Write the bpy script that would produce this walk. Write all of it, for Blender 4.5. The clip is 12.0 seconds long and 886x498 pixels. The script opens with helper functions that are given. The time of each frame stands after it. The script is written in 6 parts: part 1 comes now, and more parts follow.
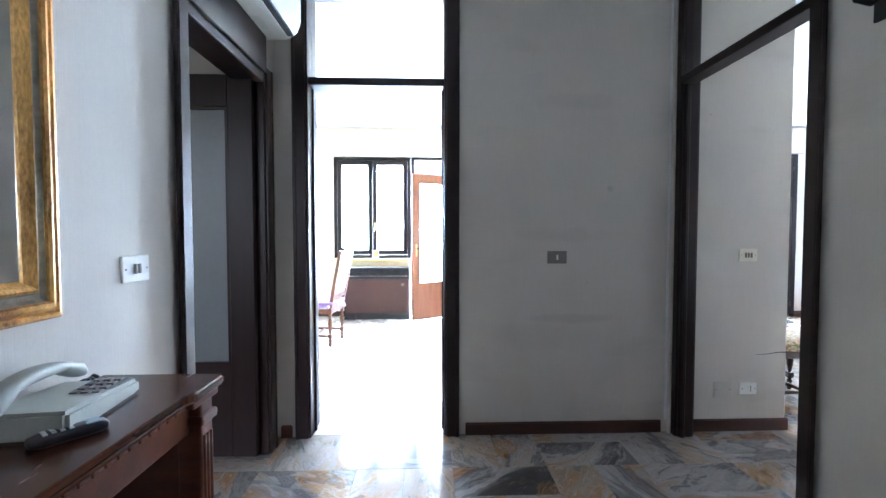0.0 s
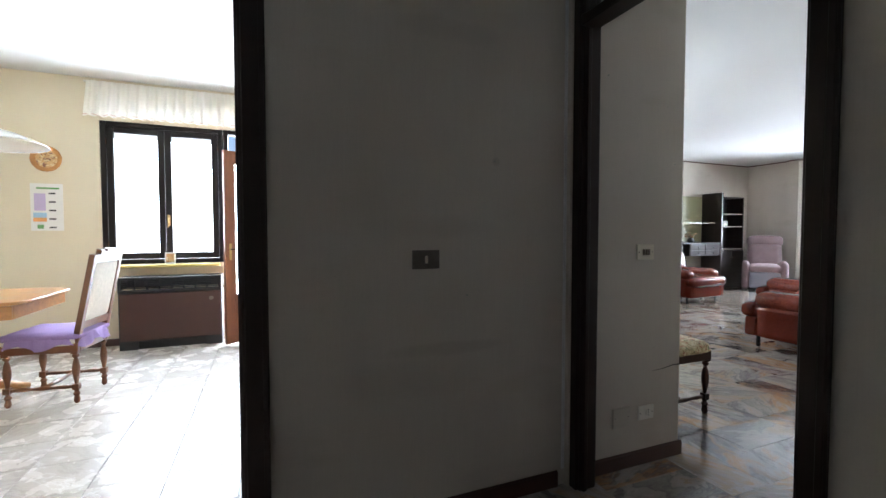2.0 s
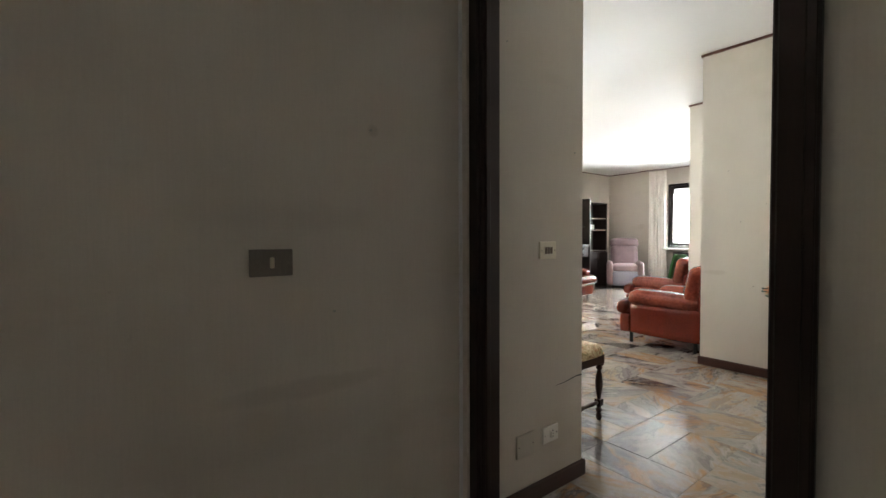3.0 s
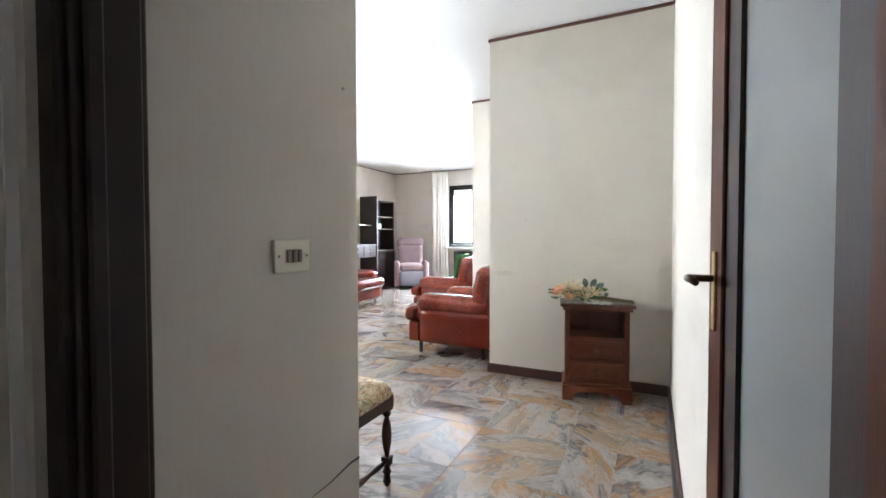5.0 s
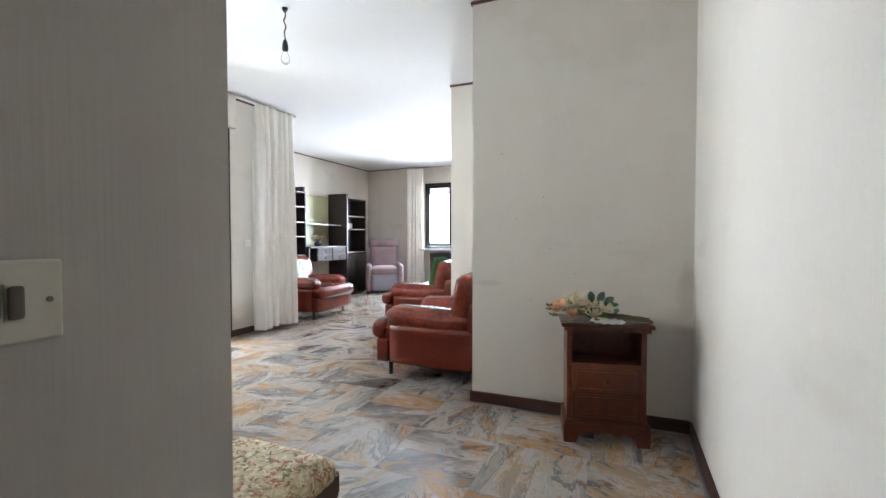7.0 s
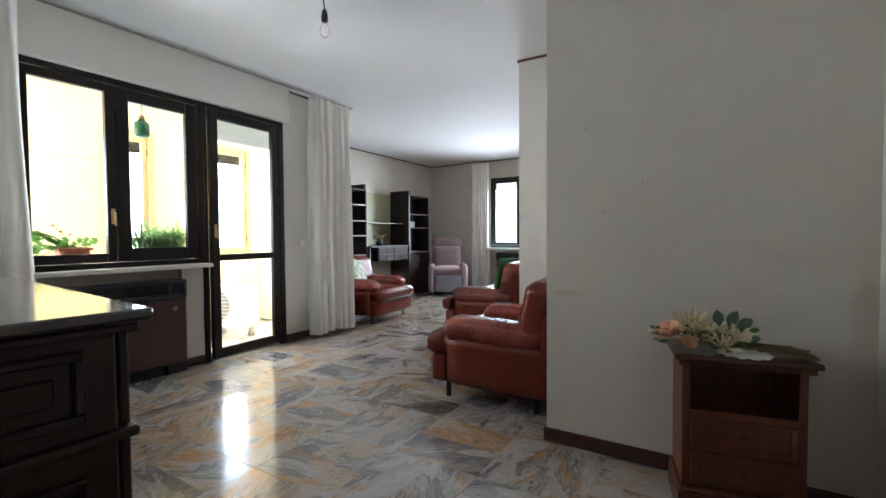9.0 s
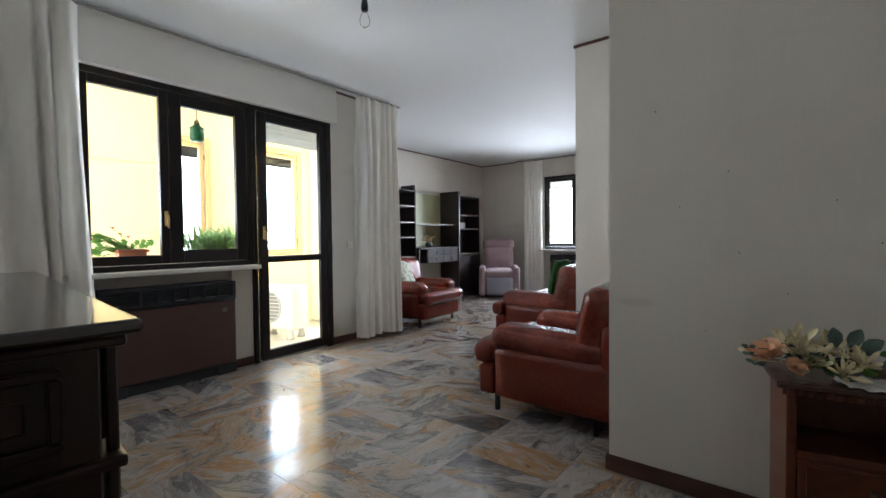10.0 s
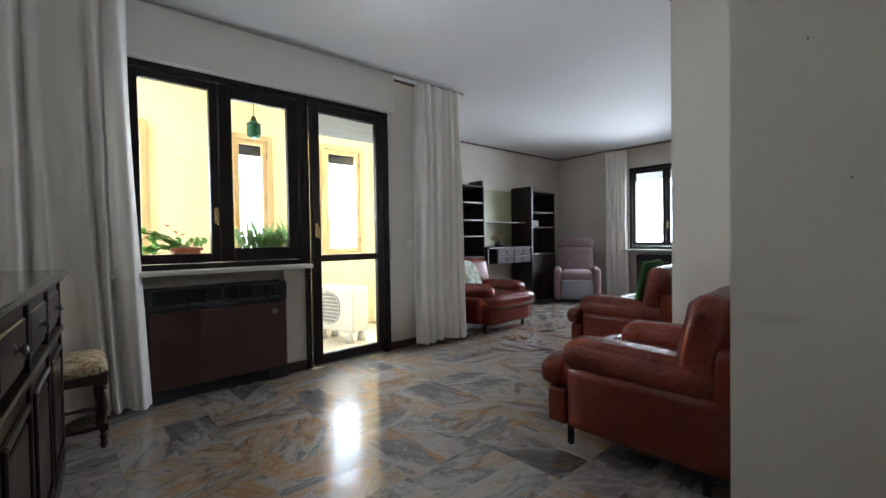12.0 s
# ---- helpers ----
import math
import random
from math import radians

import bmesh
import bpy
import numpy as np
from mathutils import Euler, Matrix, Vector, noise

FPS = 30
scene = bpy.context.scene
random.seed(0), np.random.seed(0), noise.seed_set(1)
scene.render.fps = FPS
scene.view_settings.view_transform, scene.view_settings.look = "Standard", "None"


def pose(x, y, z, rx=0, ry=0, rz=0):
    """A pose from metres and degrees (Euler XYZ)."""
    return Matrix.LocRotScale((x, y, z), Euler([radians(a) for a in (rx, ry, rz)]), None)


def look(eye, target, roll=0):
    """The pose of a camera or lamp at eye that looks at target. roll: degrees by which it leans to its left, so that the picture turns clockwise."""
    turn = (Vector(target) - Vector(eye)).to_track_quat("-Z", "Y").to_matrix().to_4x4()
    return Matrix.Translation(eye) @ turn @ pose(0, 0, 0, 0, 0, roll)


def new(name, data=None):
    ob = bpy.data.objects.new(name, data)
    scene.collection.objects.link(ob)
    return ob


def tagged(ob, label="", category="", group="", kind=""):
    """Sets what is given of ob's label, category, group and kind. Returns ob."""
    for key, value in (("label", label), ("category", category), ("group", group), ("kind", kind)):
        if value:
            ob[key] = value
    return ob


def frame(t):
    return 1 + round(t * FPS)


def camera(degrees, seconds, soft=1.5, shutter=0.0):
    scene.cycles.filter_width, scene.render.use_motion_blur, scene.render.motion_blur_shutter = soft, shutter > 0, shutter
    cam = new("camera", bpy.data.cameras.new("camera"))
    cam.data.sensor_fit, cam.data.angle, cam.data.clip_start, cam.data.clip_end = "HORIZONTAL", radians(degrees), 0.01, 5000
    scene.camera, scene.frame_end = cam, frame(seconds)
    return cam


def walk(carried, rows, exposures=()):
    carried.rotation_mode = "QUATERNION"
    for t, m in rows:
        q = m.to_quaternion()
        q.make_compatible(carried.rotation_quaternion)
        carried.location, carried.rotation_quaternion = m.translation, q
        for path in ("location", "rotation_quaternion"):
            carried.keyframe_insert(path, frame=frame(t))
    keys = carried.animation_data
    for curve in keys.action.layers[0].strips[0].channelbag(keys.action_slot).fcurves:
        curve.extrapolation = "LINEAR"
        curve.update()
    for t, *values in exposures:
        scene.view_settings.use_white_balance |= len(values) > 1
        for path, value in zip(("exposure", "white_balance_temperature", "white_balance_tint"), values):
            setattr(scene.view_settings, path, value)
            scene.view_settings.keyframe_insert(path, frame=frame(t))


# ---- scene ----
cam = camera(91.1, 12.0, soft=1.5)
PATH = [
    (0, (-0.167, -0.138, 1.230), (-0.098, 1.860, 1.158), 0.0),
    (0.5, (-0.181, 0.090, 1.218), (-0.013, 2.082, 1.148), 0.0),
    (1, (-0.184, 0.330, 1.217), (0.166, 2.299, 1.145), 0.0),
    (1.5, (-0.109, 0.572, 1.208), (0.442, 2.494, 1.135), 0.1),
    (2, (0.012, 0.814, 1.193), (0.769, 2.663, 1.119), 0.0),
    (2.5, (0.115, 1.036, 1.168), (1.086, 2.784, 1.109), -0.1),
    (3, (0.263, 1.211, 1.153), (1.472, 2.804, 1.102), -0.2),
    (3.5, (0.455, 1.358, 1.146), (1.866, 2.774, 1.100), -0.3),
    (5.5, (1.204, 1.777, 1.140), (3.046, 2.555, 1.085), 0.0),
    (6, (1.366, 1.841, 1.148), (3.213, 2.605, 1.094), 0.0),
    (6.5, (1.495, 1.903, 1.153), (3.343, 2.664, 1.100), 0.0),
    (8.5, (1.965, 2.087, 1.161), (3.736, 3.014, 1.101), -0.3),
    (9, (2.117, 2.158, 1.162), (3.823, 3.199, 1.101), -0.4),
    (9.5, (2.225, 2.218, 1.156), (3.861, 3.367, 1.102), -0.5),
    (10, (2.320, 2.248, 1.155), (3.889, 3.487, 1.104), -0.6),
    (10.5, (2.417, 2.262, 1.158), (3.929, 3.570, 1.112), -0.7),
    (11, (2.515, 2.275, 1.155), (3.976, 3.641, 1.107), -0.7),
    (11.5, (2.620, 2.339, 1.136), (4.025, 3.762, 1.092), -0.8),
    (12, (2.745, 2.466, 1.114), (4.076, 3.958, 1.074), -0.9),
]
EXPOSURES = [(0.0, 2.36, 5080, 12), (0.8, 1.70, 5200, 12), (1.5, 0.95, 5700, 12), (2.5, 0.62, 6200, 13), (3.0, 1.12, 6750, 12), (3.5, 1.58, 5850, 13), (5.3, 1.64, 5980, 14), (6.7, 1.20, 5950, 13), (8.3, 0.33, 5950, 14), (9.5, -0.10, 5950, 13), (12.0, -0.52, 5900, 13)]
walk(cam, [(t, look(eye, target, roll)) for t, eye, target, roll in PATH], EXPOSURES)

# world: bright hazy sky, high sun behind the building
world = bpy.data.worlds.new("sky")
scene.world = world
world.use_nodes = True
wn = world.node_tree.nodes
sky = wn.new("ShaderNodeTexSky")
sky.sky_type = "NISHITA"
sky.sun_disc = False
sky.sun_elevation, sky.sun_rotation = radians(48), radians(200)
sky.dust_density = 4.0
wn["Background"].inputs["Strength"].default_value = 0.12
world.node_tree.links.new(sky.outputs[0], wn["Background"].inputs["Color"])


def sun_lamp(strength, angle, elevation, rotation):
    data = bpy.data.lights.new("sun", "SUN")
    data.energy, data.angle, data.color = strength, radians(angle), (1.0, 0.96, 0.9)
    ob = new("sun", data)
    d = Vector((math.sin(radians(rotation)) * math.cos(radians(elevation)), math.cos(radians(rotation)) * math.cos(radians(elevation)), math.sin(radians(elevation))))
    ob.matrix_world = look(d * 30, (0, 0, 0))


def sky_or_fill_lamp(name, eye, target, width, height, power, colour=(0.88, 0.95, 1.0), spread=180):
    """Sky light that stands in a window's opening; also the added fill of the side room."""
    data = bpy.data.lights.new(name, "AREA")
    data.shape, data.size, data.size_y, data.energy, data.color = "RECTANGLE", width, height, power, colour
    data.spread = radians(spread)
    ob = new(name, data)
    ob.matrix_world = look(eye, target)


sun_lamp(1.0, 12, 48, 200)
sky_or_fill_lamp("sky_kitchen", (-0.60, 6.72, 1.45), (-0.60, 5.0, 1.45), 2.2, 2.8, 300)
sky_or_fill_lamp("sky_loggia_end", (2.0, 6.95, 1.85), (4.0, 6.95, 1.5), 1.2, 1.6, 85)
sky_or_fill_lamp("sky_loggia_window_a", (4.42, 7.80, 1.6), (4.42, 5.0, 1.6), 0.40, 1.35, 110)
sky_or_fill_lamp("sky_loggia_window_b", (5.57, 7.80, 1.6), (5.57, 5.0, 1.6), 0.70, 1.35, 235)
sky_or_fill_lamp("sky_loggia_window_c", (3.05, 7.80, 1.6), (3.05, 5.0, 1.6), 0.62, 1.35, 115)
# weak fill lamp behind an added, unseen opening, to brighten the side room
sky_or_fill_lamp("fill_side_room", (-2.3, -0.45, 1.6), (-2.1, 1.5, 1.3), 1.15, 1.35, 0.5)
sky_or_fill_lamp("sky_east_window", (11.30, 5.55, 1.72), (9.0, 5.55, 1.35), 1.7, 1.9, 290, spread=110)


# ---- materials ----
def mat(name, base, rough=0.5, metal=0.0, var=0.10, scale=6.0, bump=0.0, bscale=120.0, coat=0.0, stretch=(1, 1, 1), trans=0.0, tint=None, spec=0.5):
    """A surface with a broad and a fine variation of colour and gloss, and a fine relief."""
    m = bpy.data.materials.new(name)
    m.use_nodes = True
    n, l = m.node_tree.nodes, m.node_tree.links
    b = n["Principled BSDF"]
    b.inputs["Metallic"].default_value = metal
    b.inputs["Coat Weight"].default_value = coat
    b.inputs["Coat Roughness"].default_value = 0.12
    b.inputs["Specular IOR Level"].default_value = spec
    b.inputs["Transmission Weight"].default_value = trans
    co = n.new("ShaderNodeTexCoord")
    mp = n.new("ShaderNodeMapping")
    mp.inputs["Scale"].default_value = stretch
    l.new(co.outputs["Object"], mp.inputs["Vector"])
    broad, fine = n.new("ShaderNodeTexNoise"), n.new("ShaderNodeTexNoise")
    broad.inputs["Scale"].default_value, broad.inputs["Detail"].default_value = scale, 3
    fine.inputs["Scale"].default_value, fine.inputs["Detail"].default_value = bscale, 4
    for q in (broad, fine):
        l.new(mp.outputs[0], q.inputs["Vector"])
    half = n.new("ShaderNodeMix")
    half.inputs[0].default_value = 0.4
    l.new(broad.outputs[0], half.inputs[2])
    l.new(fine.outputs[0], half.inputs[3])
    ramp = n.new("ShaderNodeValToRGB")
    dark = [c * (1 - var) for c in base]
    light = [min(1, c * (1 + var)) for c in (tint or base)]
    ramp.color_ramp.elements[0].position, ramp.color_ramp.elements[0].color = 0.33, (*dark, 1)
    ramp.color_ramp.elements[1].position, ramp.color_ramp.elements[1].color = 0.67, (*light, 1)
    l.new(half.outputs[0], ramp.inputs[0])
    l.new(ramp.outputs[0], b.inputs["Base Color"])
    gloss = n.new("ShaderNodeMapRange")
    gloss.inputs["To Min"].default_value, gloss.inputs["To Max"].default_value = max(0.02, rough * 0.8), min(1, rough * 1.2)
    l.new(broad.outputs[0], gloss.inputs["Value"])
    l.new(gloss.outputs[0], b.inputs["Roughness"])
    if bump:
        bp = n.new("ShaderNodeBump")
        bp.inputs["Strength"].default_value, bp.inputs["Distance"].default_value = bump, 0.004
        l.new(half.outputs[0], bp.inputs["Height"])
        l.new(bp.outputs[0], b.inputs["Normal"])
    return m


def glass(name, colour=(0.95, 0.97, 0.96), rough=0.0):
    m = bpy.data.materials.new(name)
    m.use_nodes = True
    b = m.node_tree.nodes["Principled BSDF"]
    b.inputs["Base Color"].default_value = (*colour, 1)
    b.inputs["Roughness"].default_value = rough
    b.inputs["Transmission Weight"].default_value = 1.0
    b.inputs["IOR"].default_value = 1.1
    return m


def marble(name, tones, vein, rough, spread, shade=0.30, ochre=None, gloss=0.5):
    """Veined polished slabs: each slab has its own tone, and swirling veins along its length."""
    m = bpy.data.materials.new(name)
    m.use_nodes = True
    n, l = m.node_tree.nodes, m.node_tree.links
    b = n["Principled BSDF"]

    def math_node(op, a, c=None, d=None):
        q = n.new("ShaderNodeMath")
        q.operation = op
        for k, v in enumerate((a, c, d)):
            if v is None:
                continue
            if isinstance(v, (int, float)):
                q.inputs[k].default_value = v
            else:
                l.new(v, q.inputs[k])
        return q.outputs[0]

    def noise_node(vec, scale, detail, rough_=0.55):
        q = n.new("ShaderNodeTexNoise")
        q.inputs["Scale"].default_value, q.inputs["Detail"].default_value, q.inputs["Roughness"].default_value = scale, detail, rough_
        l.new(vec, q.inputs["Vector"])
        return q

    b.inputs["Specular IOR Level"].default_value = gloss
    co, info, geo = n.new("ShaderNodeTexCoord"), n.new("ShaderNodeObjectInfo"), n.new("ShaderNodeNewGeometry")
    own = math_node("FRACT", math_node("ADD", info.outputs["Random"], geo.outputs["Random Per Island"]))
    comb = n.new("ShaderNodeCombineXYZ")
    for k in range(3):
        l.new(math_node("MULTIPLY", own, 47.0 + 9 * k), comb.inputs[k])
    turn = n.new("ShaderNodeVectorRotate")
    turn.rotation_type = "Z_AXIS"
    l.new(co.outputs["Object"], turn.inputs["Vector"])
    l.new(math_node("MULTIPLY_ADD", math_node("FRACT", math_node("MULTIPLY", own, 7.31)), 1.5, -0.75), turn.inputs["Angle"])
    shift = n.new("ShaderNodeVectorMath")
    shift.operation = "MULTIPLY_ADD"
    shift.inputs[1].default_value = (1.4, 3.7, 1.0)
    l.new(turn.outputs[0], shift.inputs[0])
    l.new(comb.outputs[0], shift.inputs[2])
    warp = noise_node(shift.outputs[0], 0.8, 4)
    add = n.new("ShaderNodeVectorMath")
    add.operation = "MULTIPLY_ADD"
    add.inputs[1].default_value = (spread, spread, spread)
    l.new(warp.outputs["Color"], add.inputs[0])
    l.new(shift.outputs[0], add.inputs[2])
    body = noise_node(add.outputs[0], 0.75, 9, 0.62)
    streak = noise_node(add.outputs[0], 1.5, 8, 0.62)
    cloud = noise_node(add.outputs[0], 6.0, 6, 0.7)
    value = math_node("ADD", math_node("MULTIPLY_ADD", own, shade, -shade / 2), body.outputs[0])
    tone = n.new("ShaderNodeValToRGB")
    e = tone.color_ramp.elements
    e[0].position, e[0].color = 0.27, (*tones[0], 1)
    e[1].position, e[1].color = 0.75, (*tones[-1], 1)
    for k, c in enumerate(tones[1:-1]):
        e.new(0.27 + 0.48 * (k + 1) / (len(tones) - 1)).color = (*c, 1)
    l.new(value, tone.inputs[0])
    last = tone.outputs[0]

    def lay(factor, colour, socket):
        mix = n.new("ShaderNodeMix")
        mix.data_type = "RGBA"
        l.new(factor, mix.inputs[0])
        l.new(socket, mix.inputs[6])
        mix.inputs[7].default_value = (*colour, 1)
        return mix.outputs[2]

    def ridge(source, centre, width, gain):
        d = math_node("ABSOLUTE", math_node("SUBTRACT", source, centre))
        r = n.new("ShaderNodeMapRange")
        r.inputs["From Min"].default_value, r.inputs["From Max"].default_value = 0.0, width
        r.inputs["To Min"].default_value, r.inputs["To Max"].default_value = gain, 0.0
        l.new(d, r.inputs["Value"])
        return r.outputs[0]

    pale = [min(0.8, c * 1.35 + 0.08) for c in tones[2]]
    if ochre:
        rust = noise_node(add.outputs[0], 0.95, 8, 0.62)
        last = lay(ridge(rust.outputs[0], 0.60, 0.075, 0.85), ochre, last)
    last = lay(ridge(streak.outputs[0], 0.43, 0.04, 0.6), vein, last)
    last = lay(ridge(streak.outputs[0], 0.56, 0.022, 0.6), pale, last)
    feather = noise_node(add.outputs[0], 2.6, 6, 0.6)
    last = lay(ridge(feather.outputs[0], 0.47, 0.020, 0.22), vein, last)
    last = lay(ridge(feather.outputs[0], 0.57, 0.018, 0.22), pale, last)
    last = lay(ridge(cloud.outputs[0], 0.36, 0.05, 0.2), vein, last)
    l.new(last, b.inputs["Base Color"])
    smear = noise_node(co.outputs["Object"], 5, 3)
    gl = n.new("ShaderNodeMapRange")
    gl.inputs["To Min"].default_value, gl.inputs["To Max"].default_value = rough * 0.5, rough * 1.5
    l.new(smear.outputs[0], gl.inputs["Value"])
    l.new(gl.outputs[0], b.inputs["Roughness"])
    bp = n.new("ShaderNodeBump")
    bp.inputs["Strength"].default_value, bp.inputs["Distance"].default_value = 0.03, 0.002
    l.new(body.outputs[0], bp.inputs["Height"])
    l.new(bp.outputs[0], b.inputs["Normal"])
    return m


def wallpaper(name, base_colour, stain):
    """Textile wallpaper: fine upright threads, broad fading and a few rubbed smudges that run level."""
    m = mat(name, base_colour, 0.78, var=0.035, scale=0.9, bump=0.0)
    n, l = m.node_tree.nodes, m.node_tree.links
    b = n["Principled BSDF"]
    last = b.inputs["Base Color"].links[0].from_socket
    co = n.new("ShaderNodeTexCoord")

    def layer(scale3, scale, lo, hi, share, colour, last):
        mp = n.new("ShaderNodeMapping")
        mp.inputs["Scale"].default_value = scale3
        l.new(co.outputs["Object"], mp.inputs["Vector"])
        q = n.new("ShaderNodeTexNoise")
        q.inputs["Scale"].default_value, q.inputs["Detail"].default_value = scale, 4
        l.new(mp.outputs[0], q.inputs["Vector"])
        r = n.new("ShaderNodeMapRange")
        r.inputs["From Min"].default_value, r.inputs["From Max"].default_value = lo, hi
        r.inputs["To Max"].default_value = share
        l.new(q.outputs[0], r.inputs["Value"])
        mx = n.new("ShaderNodeMix")
        mx.data_type = "RGBA"
        l.new(r.outputs[0], mx.inputs[0])
        l.new(last, mx.inputs[6])
        mx.inputs[7].default_value = (*colour, 1)
        return mx.outputs[2], q.outputs[0]

    last, threads = layer((1, 1, 0.03), 260, 0.35, 0.75, 0.16, [c * 0.75 for c in base_colour], last)
    last, _ = layer((0.8, 0.8, 2.4), 1.6, 0.60, 0.74, 0.30, stain, last)
    last, _ = layer((2.0, 2.0, 0.5), 1.1, 0.58, 0.75, 0.22, stain, last)
    last, _ = layer((1, 1, 1), 26, 0.74, 0.80, 0.25, [c * 0.5 for c in stain], last)
    l.new(last, b.inputs["Base Color"])
    bp = n.new("ShaderNodeBump")
    bp.inputs["Strength"].default_value, bp.inputs["Distance"].default_value = 0.22, 0.002
    l.new(threads, bp.inputs["Height"])
    l.new(bp.outputs[0], b.inputs["Normal"])
    return m


def scuffs_and_patches(m, rows, colour, axis="X"):
    """Rubbed marks and darker patches on a wall along an axis: each row is centre, half length, height, half width,
    strength.
    """
    n, l = m.node_tree.nodes, m.node_tree.links
    b = n["Principled BSDF"]
    last = b.inputs["Base Color"].links[0].from_socket
    co, sep, wob = n.new("ShaderNodeTexCoord"), n.new("ShaderNodeSeparateXYZ"), n.new("ShaderNodeTexNoise")
    wob.inputs["Scale"].default_value, wob.inputs["Detail"].default_value = 7, 5
    l.new(co.outputs["Object"], sep.inputs[0])
    l.new(co.outputs["Object"], wob.inputs["Vector"])

    def calc(op, a, c):
        q = n.new("ShaderNodeMath")
        q.operation = op
        for k, v in enumerate((a, c)):
            if isinstance(v, (int, float)):
                q.inputs[k].default_value = v
            else:
                l.new(v, q.inputs[k])
        return q.outputs[0]

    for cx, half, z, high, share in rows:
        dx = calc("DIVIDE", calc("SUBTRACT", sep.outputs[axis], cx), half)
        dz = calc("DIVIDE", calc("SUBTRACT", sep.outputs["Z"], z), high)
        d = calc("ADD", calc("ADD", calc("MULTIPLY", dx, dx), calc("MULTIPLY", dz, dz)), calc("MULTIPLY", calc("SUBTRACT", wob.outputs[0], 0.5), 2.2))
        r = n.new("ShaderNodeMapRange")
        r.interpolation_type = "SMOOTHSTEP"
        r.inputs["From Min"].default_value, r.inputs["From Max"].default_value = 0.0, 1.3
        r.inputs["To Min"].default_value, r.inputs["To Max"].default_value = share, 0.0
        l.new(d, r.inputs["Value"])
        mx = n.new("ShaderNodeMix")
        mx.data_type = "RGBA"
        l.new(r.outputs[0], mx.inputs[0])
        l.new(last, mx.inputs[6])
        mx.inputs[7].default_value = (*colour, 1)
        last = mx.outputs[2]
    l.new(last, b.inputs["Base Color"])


def fabric_print(name, ground, inks, scale, rough=0.9):
    """Woven cloth with a blotchy printed pattern."""
    m = mat(name, ground, rough, var=0.12, scale=9, bump=0.5, bscale=500)
    n, l = m.node_tree.nodes, m.node_tree.links
    b = n["Principled BSDF"]
    last = b.inputs["Base Color"].links[0].from_socket
    co = n.new("ShaderNodeTexCoord")
    for k, ink in enumerate(inks):
        q = n.new("ShaderNodeTexNoise")
        q.inputs["Scale"].default_value, q.inputs["Detail"].default_value, q.inputs["Distortion"].default_value = scale * (1 + 0.3 * k), 2.5, 1.2
        sh = n.new("ShaderNodeVectorMath")
        sh.inputs[1].default_value = (3.1 * k, 7.7 * k, 1.3)
        l.new(co.outputs["Object"], sh.inputs[0])
        l.new(sh.outputs[0], q.inputs["Vector"])
        r = n.new("ShaderNodeValToRGB")
        r.color_ramp.elements[0].position, r.color_ramp.elements[1].position = 0.55, 0.60
        l.new(q.outputs[0], r.inputs[0])
        mx = n.new("ShaderNodeMix")
        mx.data_type = "RGBA"
        l.new(r.outputs[0], mx.inputs[0])
        l.new(last, mx.inputs[6])
        mx.inputs[7].default_value = (*ink, 1)
        last = mx.outputs[2]
    l.new(last, b.inputs["Base Color"])
    return m


def sheer(name, colour, through_share):
    """Thin curtain cloth that lets part of the light through."""
    m = mat(name, colour, 0.9, var=0.06, scale=4, bump=0.3, bscale=700)
    n, l = m.node_tree.nodes, m.node_tree.links
    b = n["Principled BSDF"]
    tr = n.new("ShaderNodeBsdfTranslucent")
    tr.inputs["Color"].default_value = (*colour, 1)
    mx = n.new("ShaderNodeMixShader")
    mx.inputs[0].default_value = through_share
    l.new(b.outputs[0], mx.inputs[1])
    l.new(tr.outputs[0], mx.inputs[2])
    l.new(mx.outputs[0], n["Material Output"].inputs["Surface"])
    return m


def creased(m, scale, strength):
    """Adds sharp fine wrinkles to a leather."""
    n, l = m.node_tree.nodes, m.node_tree.links
    b = n["Principled BSDF"]
    co = n.new("ShaderNodeTexCoord")
    warp = n.new("ShaderNodeTexNoise")
    warp.inputs["Scale"].default_value, warp.inputs["Detail"].default_value = scale * 0.5, 3
    l.new(co.outputs["Object"], warp.inputs["Vector"])
    add = n.new("ShaderNodeVectorMath")
    add.operation = "MULTIPLY_ADD"
    add.inputs[1].default_value = (0.35, 0.35, 0.35)
    l.new(warp.outputs["Color"], add.inputs[0])
    l.new(co.outputs["Object"], add.inputs[2])
    cell = n.new("ShaderNodeTexVoronoi")
    cell.feature = "DISTANCE_TO_EDGE"
    cell.inputs["Scale"].default_value = scale
    l.new(add.outputs[0], cell.inputs["Vector"])
    r = n.new("ShaderNodeMapRange")
    r.inputs["From Max"].default_value = 0.16
    l.new(cell.outputs["Distance"], r.inputs["Value"])
    bp = n.new("ShaderNodeBump")
    bp.inputs["Strength"].default_value, bp.inputs["Distance"].default_value = strength, 0.012
    l.new(r.outputs[0], bp.inputs["Height"])
    l.new(b.inputs["Normal"].links[0].from_socket, bp.inputs["Normal"])
    l.new(bp.outputs[0], b.inputs["Normal"])
    return m


WALLPAPER = wallpaper("textile_wallpaper", (0.61, 0.565, 0.495), (0.42, 0.375, 0.30))
HALL_PAPER = wallpaper("scuffed_hall_wallpaper", (0.61, 0.565, 0.495), (0.42, 0.375, 0.30))
